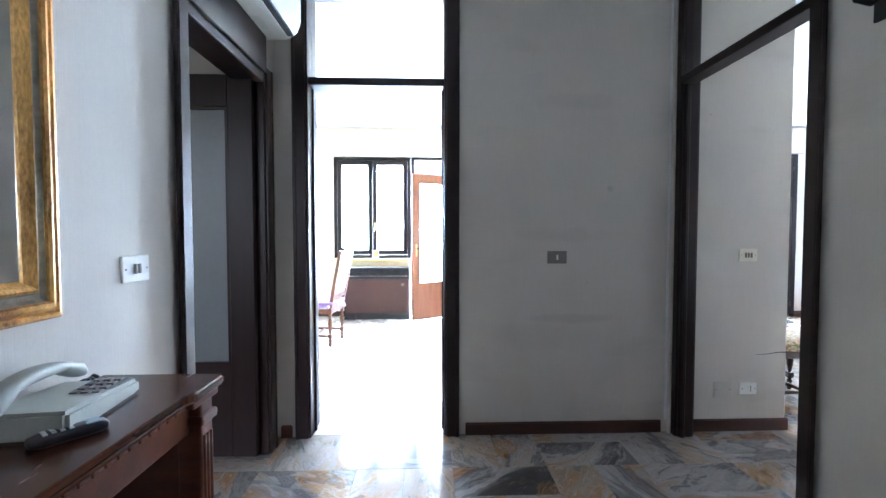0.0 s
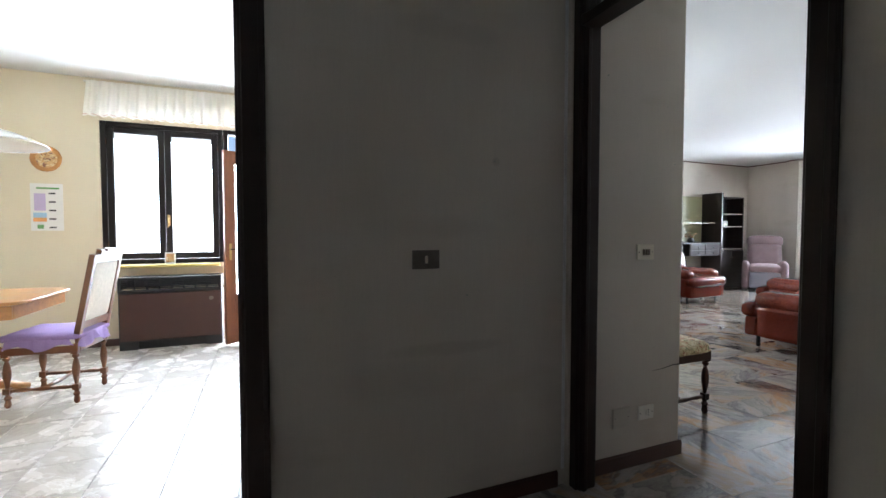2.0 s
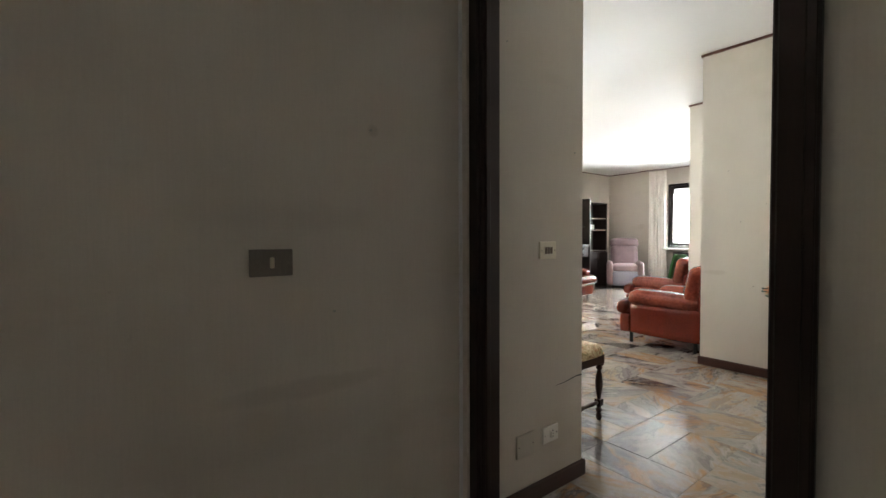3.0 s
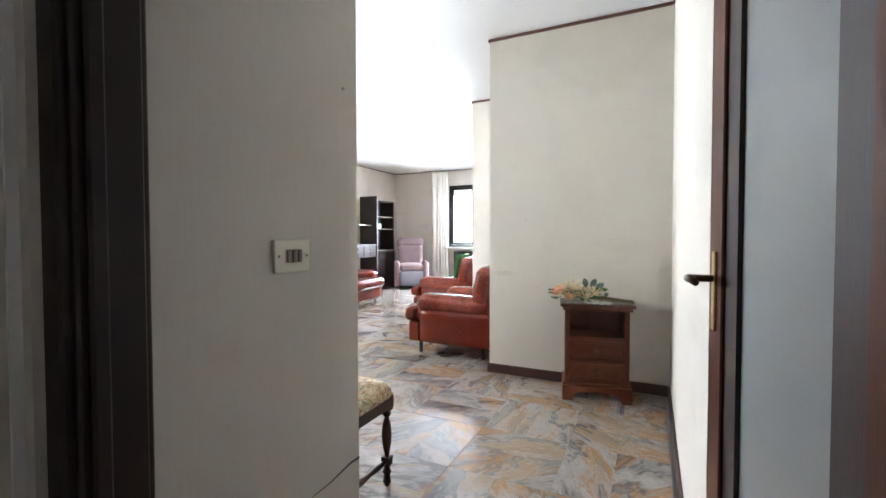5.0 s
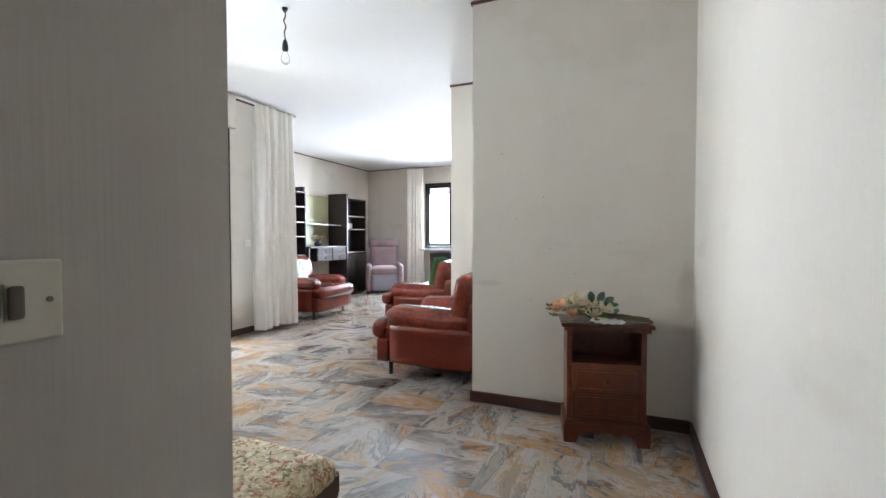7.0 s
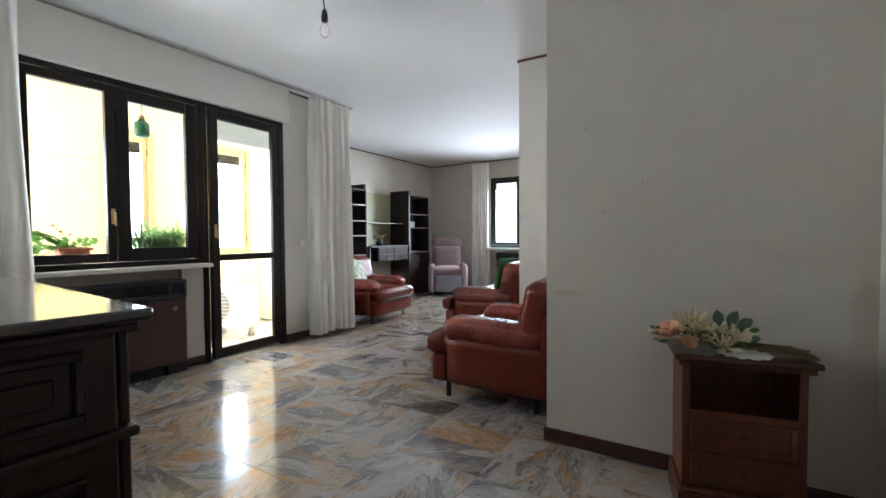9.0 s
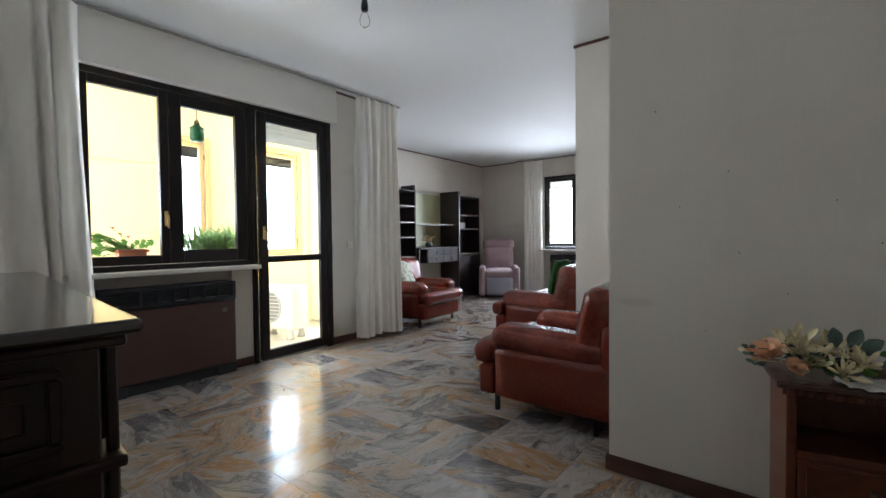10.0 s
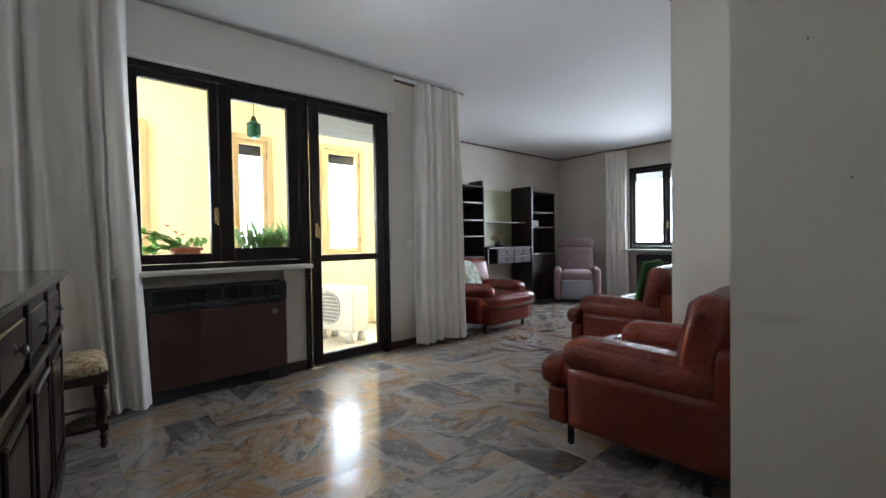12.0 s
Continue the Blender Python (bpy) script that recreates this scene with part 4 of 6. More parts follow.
curtain_rail("curtain_rail", (10.60, 4.6), (10.60, 6.65), 2.755)


# ---- fan coils ----
def fan_coil(name, label, m, width, height, depth, foot=0.08):
    """A floor-standing fan coil: panelled front, dark top grille, plinth feet. It faces -y, its left end at x = 0."""
    root = base(name, m, label, "fan coil")
    part("housing", boxes((0, width, 0.015, depth, foot, height - 0.15), bevel=0.004, segments=1), BLACK_GRILLE, root)
    panel = part("front_panel", boxes((0.012, width - 0.012, 0.0, 0.016, foot + 0.015, height - 0.165), bevel=0.004, segments=1), PANEL_BROWN, root, "brown wood-effect front panel")
    part("badge", lathe([(0.022, 0), (0.022, 0.004)], 16, pose(width - 0.10, 0.0, height - 0.24, 90)), GREY_METAL, panel)
    part("top_frame", boxes((0, width, 0.0, 0.03, height - 0.15, height - 0.125), (0, width, 0.0, depth, height - 0.02, height), (0, 0.03, 0.0, depth, height - 0.125, height - 0.02), (width - 0.03, width, 0.0, depth, height - 0.125, height - 0.02), (0.03, width - 0.03, depth - 0.02, depth, height - 0.125, height - 0.02), bevel=0.003, segments=1), BLACK_GRILLE, root)
    n = 8
    for k in range(5):
        z = height - 0.115 + k * 0.02
        part("grille_slat", boxes((0.03, width - 0.03, 0.012, 0.03, z, z + 0.009)), BLACK_GRILLE, root)
    for k in range(1, n):
        x = 0.03 + (width - 0.06) * k / n
        part("grille_bar", boxes((x - 0.006, x + 0.006, 0.006, 0.03, height - 0.125, height - 0.02)), BLACK_GRILLE, root)
    # dark block set back between the feet, fills the gap above the floor
    part("plinth", boxes((0.16, width - 0.16, 0.05, depth - 0.02, 0, foot)), BLACK_GRILLE, root)
    for x in (0.0, width - 0.16):
        part("foot", boxes((x, x + 0.16, 0.02, depth - 0.02, 0, foot), bevel=0.003, segments=1), BLACK_GRILLE, root)
    return root


fan_coil("fan_coil", "dark brown fan coil under the living room window", pose(3.20, 6.02, 0), 0.97, 0.80, 0.195)
fan_coil("fan_coil", "brown fan coil under the kitchen window", pose(-1.36, 6.04, 0), 0.93, 0.74, 0.26)
fan_coil("fan_coil", "dark brown fan coil under the end window", pose(10.52, 5.98, 0, 0, 0, -90), 0.95, 0.80, 0.20)


# ---- wall unit ----
def bookcase(name, label, x0, x1, y0, y1, z1, shelves, doors_to):
    root = base(name, Matrix(), label, "bookcase", "wall unit")
    t = 0.025
    for x in (x0, x1 - t):
        part("side_panel", boxes((x, x + t, y0, y1, 0.0, z1), bevel=0.003, segments=1), UNIT_WOOD, root)
    part("top", boxes((x0 + t, x1 - t, y0, y1, z1 - t, z1 - 0.002), bevel=0.003, segments=1), UNIT_WOOD, root)
    part("back_panel", boxes((x0 + t, x1 - t, y1 - 0.012, y1 - 0.002, 0.06, z1 - t)), UNIT_WOOD, root)
    part("plinth", boxes((x0 + t, x1 - t, y0 + 0.03, y1 - 0.02, 0.0, 0.06)), UNIT_WOOD, root)
    for z in shelves:
        part("shelf", boxes((x0 + t, x1 - t, y0 + 0.015, y1 - 0.012, z, z + 0.022), bevel=0.002, segments=1), UNIT_WOOD, root)
        part("shelf_edge", boxes((x0 + t, x1 - t, y0 + 0.010, y0 + 0.015, z + 0.001, z + 0.021)), SHELF_EDGE, root, "shelf edge coloured pale as if catching light")
    if doors_to:
        c = (x0 + x1) / 2
        for a, b, s in ((x0 + 0.004, c - 0.002, 1), (c + 0.002, x1 - 0.004, -1)):
            d = part("cabinet_door", boxes((a, b, y0 - 0.018, y0, 0.065, doors_to), bevel=0.004, segments=1), UNIT_WOOD, root)
            kx = b - 0.05 if s > 0 else a + 0.05
            part("knob", lathe([(0.008, 0), (0.007, 0.012), (0.014, 0.018), (0.010, 0.028)], 12, pose(kx, y0 - 0.018, doors_to - 0.16, 90)), BRONZE, d, "small dark knob", smooth=True)
    return root


UY0, UY1 = 7.34, 7.725
bookcase("bookcase", "tall dark veneer bookcase with doors below open shelves", 9.20, 10.02, UY0, UY1, 1.99, (0.82, 1.32, 1.60), 0.80)
bookcase("bookcase", "dark veneer bookcase partly hidden by the curtain", 7.20, 8.02, UY0, UY1, 1.99, (0.82, 1.16, 1.42, 1.70), 0.80)
mid = base("desk_unit", Matrix(), "dark writing unit with four small drawers and mirror", "desk unit", "wall unit")
part("mirror_back", boxes((8.02, 9.20, UY1 - 0.02, UY1 - 0.008, 1.0, 2.0), bevel=0.002, segments=1), mat("olive_back_panel", (0.36, 0.35, 0.20), 0.5, var=0.08, scale=2), mid, "olive fabric back panel")
part("upright", boxes((8.02, 8.06, UY0 + 0.05, UY1 - 0.02, 1.0, 2.09), bevel=0.003, segments=1), UNIT_WOOD, mid)
part("upright", boxes((9.15, 9.198, UY0 - 0.10, UY1 - 0.02, 0.0, 2.06), bevel=0.003, segments=1), UNIT_WOOD, mid)
part("glass_shelf", boxes((8.06, 9.15, UY0 + 0.05, UY1 - 0.03, 1.40, 1.412)), mat("pale_glass_shelf", (0.55, 0.58, 0.55), 0.15, trans=0.5), mid, "thin pale glass shelf")
part("worktop", boxes((8.02, 9.15, UY0 - 0.10, UY1 - 0.02, 0.955, 0.985), bevel=0.004, segments=1), UNIT_WOOD, mid)
part("drawer_box", boxes((8.24, 9.15, UY0 - 0.06, UY1 - 0.03, 0.70, 0.955)), UNIT_WOOD, mid)
for i in range(2):
    for j in range(2):
        x0, z0 = 8.25 + i * 0.45, 0.708 + j * 0.124
        d = part("drawer", boxes((x0, x0 + 0.44, UY0 - 0.078, UY0 - 0.06, z0, z0 + 0.114), bevel=0.005, segments=1), mat("pale_drawer_edge", (0.035, 0.024, 0.022), 0.5, spec=0.2), mid, "glossy drawer front")
        part("knob", lathe([(0.010, 0), (0.008, 0.012), (0.018, 0.020), (0.012, 0.032)], 12, pose(x0 + 0.22, UY0 - 0.078, z0 + 0.057, 90)), BLACK, d, smooth=True)
part("side_panel", boxes((8.02, 8.045, UY0 - 0.06, UY1 - 0.03, 0.0, 0.955)), UNIT_WOOD, mid)
bx = base("box", pose(9.48, 7.44, 1.352), "small white cardboard box on the shelf", "box")
part("carton", boxes((0, 0.16, 0, 0.12, 0, 0.11), bevel=0.002, segments=1), WHITE_PLASTIC, bx)
part("lid_flap", boxes((0, 0.075, -0.002, 0, 0.0, 0.11)), PAPER, bx)
fr = base("framed_picture", pose(8.72, 7.36, 0.0, 0, 0, 12), "small dark photo frame under the desk unit", "picture")
part("frame", boxes((0, 0.18, 0, 0.02, 0.0, 0.26), bevel=0.004, segments=1), UNIT_WOOD, fr)
part("picture", boxes((0.02, 0.16, -0.003, 0, 0.03, 0.23)), SHELF_EDGE, fr)
rt = base("router_box", pose(10.10, 7.45, 0.20), "white wall box low beside the bookcase", "wall box")
part("case", boxes((0, 0.10, 0.18, 0.275, 0, 0.16), bevel=0.006), WHITE_PLASTIC, rt)


# ---- flowers ----
def blossom(root, name, c, r, petals, material, rng, layers=2, label="", tilt_y=0.0, wide=1.0):
    """A silk blossom: rings of cupped petals."""
    bm = bmesh.new()
    for ly in range(layers):
        for k in range(petals):
            a = 2 * math.pi * (k + 0.5 * ly) / petals + rng.uniform(-0.15, 0.15)
            tilt = 0.35 + 0.45 * ly + rng.uniform(-0.1, 0.1)
            rr = r * (1 - 0.3 * ly)
            pts = []
            for s, wd in ((0.08, 0.16), (0.45, 0.42), (0.8, 0.40), (1.0, 0.14)):
                d = Vector((math.cos(a), math.sin(a), 0))
                q = Vector((-math.sin(a), math.cos(a), 0))
                h = Vector((0, 0, rr * (s * math.sin(tilt) + 0.25 * s * s)))
                pts.append((c + d * rr * s * math.cos(tilt) + h, q * rr * wd * wide))
            rows_ = [[bm.verts.new(p + w * e + Vector((0, 0, rr * 0.12 * e * e))) for e in (-1, 0, 1)] for p, w in pts]
            for r0, r1 in zip(rows_, rows_[1:]):
                for e in range(2):
                    bm.faces.new((r0[e], r0[e + 1], r1[e + 1], r1[e]))
    turned = Matrix.Translation(c) @ pose(0, 0, 0, rng.uniform(-25, 25) if tilt_y else 0, tilt_y, 0) @ Matrix.Translation(-c)
    bmesh.ops.transform(bm, matrix=turned, verts=bm.verts[:])
    return part(name, bm, material, root, label, smooth=True)


def leaf_blade(bm, p, d, length, width, droop=0.2, up=Vector((0, 0, 1))):
    d = d.normalized()
    side = d.cross(up).normalized()
    rows_ = []
    for s, wd in ((0, 0.1), (0.3, 0.9), (0.6, 1.0), (0.85, 0.55), (1.0, 0.04)):
        c = p + d * length * s - up * droop * length * s * s
        rows_.append([bm.verts.new(c + side * width * 0.5 * wd * e - up * 0.12 * width * (1 - abs(e))) for e in (-1, 0, 1)])
    for r0, r1 in zip(rows_, rows_[1:]):
        for e in range(2):
            bm.faces.new((r0[e], r0[e + 1], r1[e + 1], r1[e]))


rng = random.Random(11)
TOP = 0.682
bouquet = base("bouquet", pose(4.27, 2.055, TOP), "dusty silk roses and cream lilies lying on the bedside table", "artificial flowers")
blossom(bouquet, "rose", Vector((-0.09, 0.235, 0.05)), 0.060, 9, PETAL_PEACH, rng, 4, "peach silk rose", -28)
blossom(bouquet, "rose", Vector((-0.11, 0.17, 0.03)), 0.034, 7, PETAL_PEACH, rng, 3, "small peach silk rose", -50)
for c, r in (((-0.07, 0.12, 0.035), 0.085), ((0.02, 0.16, 0.075), 0.080), ((-0.10, 0.05, 0.025), 0.065), ((0.0, 0.03, 0.05), 0.075), ((-0.03, 0.20, 0.07), 0.065), ((0.05, 0.08, 0.06), 0.07), ((-0.06, 0.0, 0.05), 0.06), ((-0.08, 0.15, 0.07), 0.06)):
    blossom(bouquet, "lily", Vector(c), r, 6, PETAL_CREAM, rng, 3, "cream silk lily", -38, 0.36)
for k in range(50):
    a = rng.uniform(0, 2 * math.pi)
    p = Vector((rng.uniform(-0.11, 0.08), rng.uniform(-0.06, 0.24), 0.012 + rng.uniform(0, 0.07)))
    d = Vector((math.cos(a), math.sin(a), rng.uniform(0.15, 1.2)))
    bm = bmesh.new()
    leaf_blade(bm, p, d, rng.uniform(0.04, 0.075), rng.uniform(0.020, 0.036), 0.35, Vector((-rng.uniform(0.2, 1), rng.uniform(-0.5, 0.5), rng.uniform(0.1, 1))).normalized())
    part("silk_leaf", bm, DUSTY_LEAF if k % 3 else LEAF, bouquet, "", smooth=True)
for c, d in (((-0.02, 0.03, 0.10), (0.1, -0.5, 0.9)), ((0.0, 0.0, 0.09), (-0.2, -0.9, 0.7)), ((-0.04, 0.06, 0.10), (-0.3, 0.1, 1.0))):
    bm = bmesh.new()
    leaf_blade(bm, Vector(c), Vector(d), 0.075, 0.042, 0.2, Vector((-0.9, -0.2, 0.3)).normalized())
    part("large_leaf", bm, DUSTY_LEAF, bouquet, "large blue-green silk leaf", smooth=True)
for k in range(14):
    y0, x0 = rng.uniform(-0.02, 0.05), rng.uniform(-0.08, 0.05)
    part("stem", tube([(x0, y0, 0.03), (x0 + rng.uniform(-0.02, 0.03), -0.12, 0.025), (x0 + rng.uniform(-0.03, 0.04), -0.22 - rng.uniform(0, 0.04), 0.010)], 0.0035, 5), STEM, bouquet, smooth=True)
for k in range(16):
    c = Vector((rng.uniform(-0.13, -0.02), 0.20 + rng.uniform(-0.10, 0.11), rng.uniform(-0.035, 0.09) if k % 2 else rng.uniform(0.03, 0.12)))
    if c.y < 0.25:
        c.z = max(c.z, 0.03)
    bm = bmesh.new()
    for q in range(5):
        a = rng.uniform(0, 6.28)
        leaf_blade(bm, c, Vector((math.cos(a), math.sin(a), 0.4)), 0.026, 0.014, 0.2, Vector((-0.8, 0.1, 0.5)).normalized())
    tube([(-0.05, 0.14, 0.04), (c.x * 0.5 - 0.03, (c.y + 0.14) / 2, max(c.z, 0.04)), tuple(c)], 0.0016, 4, bm=bm)
    part("sprig", bm, DUSTY_LEAF if k % 4 else PETAL_CREAM, bouquet, smooth=True)
bm = bmesh.new()
ring0 = []
for k in range(40):
    a = 2 * math.pi * k / 40
    r = 0.085 + 0.008 * math.cos(a * 12)
    ring0.append(Vector((r * math.cos(a), r * 1.1 * math.sin(a), 0.0)))
cv = bm.verts.new((-0.07, -0.02, 0.006))
vs = [bm.verts.new(Vector((-0.07, -0.02, 0.003)) + p + Vector((0, 0, 0.004 * math.sin(k * 1.9)))) for k, p in enumerate(ring0)]
for k in range(40):
    bm.faces.new((cv, vs[k], vs[(k + 1) % 40]))
part("lace_wrap", bm, LACE, bouquet, "white lace doily")
vase = base("flower_arrangement", pose(8.46, 7.42, 0.986), "small dried flower arrangement in a dark vase", "flowers")
part("vase", lathe([(0.05, 0), (0.075, 0.03), (0.07, 0.06), (0.05, 0.085), (0.055, 0.095)], 16), BLACK, vase, smooth=True)
for k in range(16):
    a = rng.uniform(0, 6.28)
    tip = Vector((math.cos(a) * rng.uniform(0.03, 0.19), math.sin(a) * rng.uniform(0.02, 0.09), rng.uniform(0.10, 0.22)))
    part("stem", tube([(0, 0, 0.10), tip * 0.6 + Vector((0, 0, 0.06)), tip], 0.003, 5), STEM, vase)
    blossom(vase, "dried_flower", tip, 0.028, 6, PETAL_CREAM if k % 3 else PETAL_PEACH, rng, 1)


# ---- bedside table ----
ns = base("bedside_table", pose(4.205, 1.815, 0, 0, 0, 11), "walnut bedside table with open niche and two drawers", "bedside table")
NW, ND, NH = 0.44, 0.275, 0.677
part("body_side", boxes((0.02, ND, 0.008, 0.036, 0.12, NH - 0.035), bevel=0.002, segments=1), WALNUT, ns)
part("body_side", boxes((0.02, ND, NW - 0.036, NW - 0.008, 0.12, NH - 0.035), bevel=0.002, segments=1), WALNUT, ns)
part("back_panel", boxes((ND - 0.012, ND, 0.036, NW - 0.036, 0.12, NH - 0.035)), WALNUT, ns)
part("niche_floor", boxes((0.02, ND - 0.012, 0.036, NW - 0.036, 0.425, 0.445), bevel=0.002, segments=1), WALNUT, ns)
part("top", boxes((-0.025, ND + 0.012, -0.025, NW + 0.025, NH - 0.022, NH), bevel=0.006), WALNUT_TOP, ns)
bm = boxes((-0.008, ND, -0.008, NW + 0.008, NH - 0.045, NH - 0.022))
part("top_moulding", bm, WALNUT, ns)
for k in range(18):
    y = 0.0 + (NW - 0.0) * (k + 0.5) / 18
    part("dentil", boxes((-0.016, -0.008, y - 0.008, y + 0.008, NH - 0.043, NH - 0.024), bevel=0.002, segments=1), WALNUT, ns)
for z0, z1 in ((0.125, 0.144), (0.274, 0.287), (0.417, 0.426)):
    part("drawer_rail", boxes((0.018, 0.04, 0.036, NW - 0.036, z0, z1)), WALNUT, ns)
for z0 in (0.145, 0.288):
    d = part("drawer", boxes((0.008, 0.026, 0.038, NW - 0.038, z0, z0 + 0.128), bevel=0.003, segments=1), WALNUT, ns)
    rim = [(0.002, 0.008, 0.058, NW - 0.058, z0 + 0.012, z0 + 0.02), (0.002, 0.008, 0.058, NW - 0.058, z0 + 0.108, z0 + 0.116), (0.002, 0.008, 0.058, 0.066, z0 + 0.02, z0 + 0.108), (0.002, 0.008, NW - 0.066, NW - 0.058, z0 + 0.02, z0 + 0.108)]
    part("drawer_moulding", boxes(*rim), WALNUT, d)
    part("knob", lathe([(0.008, 0), (0.007, 0.012), (0.016, 0.020), (0.010, 0.03)], 14, pose(0.010, NW / 2, z0 + 0.064, 0, -90)), BRONZE, d, "round bronze knob", smooth=True)
part("plinth_moulding", boxes((-0.004, ND, -0.004, NW + 0.004, 0.105, 0.125), bevel=0.006), WALNUT, ns)


def scalloped_front(length, height, foot, thick, n=28):
    """A bracket-foot apron: its lower edge is cut in a shaped curve between two feet. Along y, thin along x."""
    bm = bmesh.new()
    prev = None
    for k in range(n + 1):
        u = k / n
        y = u * length
        e = min(u, 1 - u) * length
        if e < foot:
            z = 0.0
        else:
            s = (e - foot) / (length / 2 - foot)
            z = height * (0.42 + 0.25 * math.sin(min(1, s * 1.6) * math.pi / 2) - 0.10 * max(0, math.sin((s - 0.35) * 6)))
        cur = [bm.verts.new((x, y, h)) for x in (0, thick) for h in (z, height)]
        if prev:
            for a, b in ((0, 1), (3, 2)):
                bm.faces.new((prev[a], prev[b], cur[b], cur[a]))
            bm.faces.new((prev[0], cur[0], cur[2], prev[2]))
            bm.faces.new((prev[1], prev[3], cur[3], cur[1]))
        else:
            bm.faces.new((cur[0], cur[1], cur[3], cur[2]))
        prev = cur
    bm.faces.new((prev[0], prev[2], prev[3], prev[1]))
    bmesh.ops.recalc_face_normals(bm, faces=bm.faces[:])
    return bm


bm = scalloped_front(NW + 0.016, 0.105, 0.075, 0.022)
bmesh.ops.translate(bm, vec=(-0.008, -0.008, 0), verts=bm.verts[:])
part("bracket_apron", bm, WALNUT, ns)
for y in (-0.008, NW - 0.014):
    part("side_foot", boxes((0.015, ND, y, y + 0.022, 0.0, 0.105), bevel=0.002, segments=1), WALNUT, ns)


# ---- sideboard ----
sb = base("sideboard", pose(2.09, 3.35, 0, 0, 0, -4.5), "dark carved wooden sideboard with a glossy top", "sideboard")
SD, SL, SH = 0.50, 2.03, 1.00
part("carcass", boxes((0, SD - 0.02, 0, SL, 0.09, SH - 0.05), bevel=0.004, segments=1), SIDEBOARD_WOOD, sb)
part("top", boxes((-0.01, SD + 0.045, -0.045, SL + 0.045, SH - 0.03, SH), bevel=0.010, segments=3), SIDEBOARD_TOP, sb, "glossy dark top with moulded edge")
part("top_moulding", boxes((0.0, SD + 0.022, -0.022, SL + 0.022, SH - 0.055, SH - 0.03), bevel=0.008), SIDEBOARD_WOOD, sb)
part("waist_moulding", boxes((0.0, SD + 0.02, -0.02, SL + 0.02, 0.70, 0.725), bevel=0.008), SIDEBOARD_WOOD, sb)
part("plinth", boxes((0.0, SD + 0.01, -0.015, SL + 0.015, 0.0, 0.09), bevel=0.008), SIDEBOARD_WOOD, sb)
for z0, z1 in ((0.15, 0.64), (0.76, 0.92)):
    rows = [(0.06, SD - 0.08, -0.016, 0.0, z0, z0 + 0.02), (0.06, SD - 0.08, -0.016, 0.0, z1 - 0.02, z1), (0.06, 0.08, -0.016, 0.0, z0 + 0.02, z1 - 0.02), (SD - 0.10, SD - 0.08, -0.016, 0.0, z0 + 0.02, z1 - 0.02)]
    part("end_panel", boxes(*rows, (0.11, SD - 0.13, -0.010, 0.0, z0 + 0.05, z1 - 0.05), bevel=0.004, segments=1), SIDEBOARD_WOOD, sb)
cols = 4
for k in range(cols):
    y0, y1 = 0.03 + k * (SL - 0.06) / cols + 0.012, 0.03 + (k + 1) * (SL - 0.06) / cols - 0.012
    d = part("drawer", boxes((SD - 0.02, SD, y0, y1, 0.745, 0.935), bevel=0.006), SIDEBOARD_WOOD, sb)
    part("drawer_panel", boxes((SD, SD + 0.010, y0 + 0.04, y1 - 0.04, 0.775, 0.905), bevel=0.005, segments=1), SIDEBOARD_WOOD, d)
    for yy in ((y0 + y1) / 2,):
        part("pull", lathe([(0.020, 0), (0.018, 0.003), (0.008, 0.006), (0.007, 0.014), (0.015, 0.020), (0.013, 0.027), (0.005, 0.031)], 14, pose(SD + 0.008, yy, 0.84, 0, 90)), mat("pewter_pull", (0.16, 0.15, 0.14), 0.4, metal=0.9), d, "pewter drawer pull", smooth=True)
    d = part("cabinet_door", boxes((SD - 0.02, SD, y0, y1, 0.11, 0.69), bevel=0.006), SIDEBOARD_WOOD, sb)
    part("door_panel", boxes((SD, SD + 0.012, y0 + 0.07, y1 - 0.07, 0.20, 0.60), bevel=0.010), SIDEBOARD_WOOD, d)
    rim = [(SD, SD + 0.018, y0 + 0.035, y0 + 0.055, 0.155, 0.645), (SD, SD + 0.018, y1 - 0.055, y1 - 0.035, 0.155, 0.645), (SD, SD + 0.018, y0 + 0.055, y1 - 0.055, 0.155, 0.175), (SD, SD + 0.018, y0 + 0.055, y1 - 0.055, 0.625, 0.645)]
    part("door_moulding", boxes(*rim, bevel=0.005, segments=1), SIDEBOARD_WOOD, d)
for k in range(cols + 1):
    y = 0.03 + k * (SL - 0.06) / cols
    part("pilaster", boxes((SD - 0.01, SD + 0.012, y - 0.010, y + 0.010, 0.09, 0.945), bevel=0.004, segments=1), SIDEBOARD_WOOD, sb)


# ---- chairs ----
TURNED = [(0.017, 0.0), (0.022, 0.012), (0.012, 0.028), (0.022, 0.050), (0.021, 0.062), (0.010, 0.082), (0.013, 0.10), (0.022, 0.15), (0.0235, 0.19), (0.018, 0.235), (0.010, 0.262), (0.020, 0.275), (0.020, 0.285), (0.014, 0.292), (0.021, 0.30)]


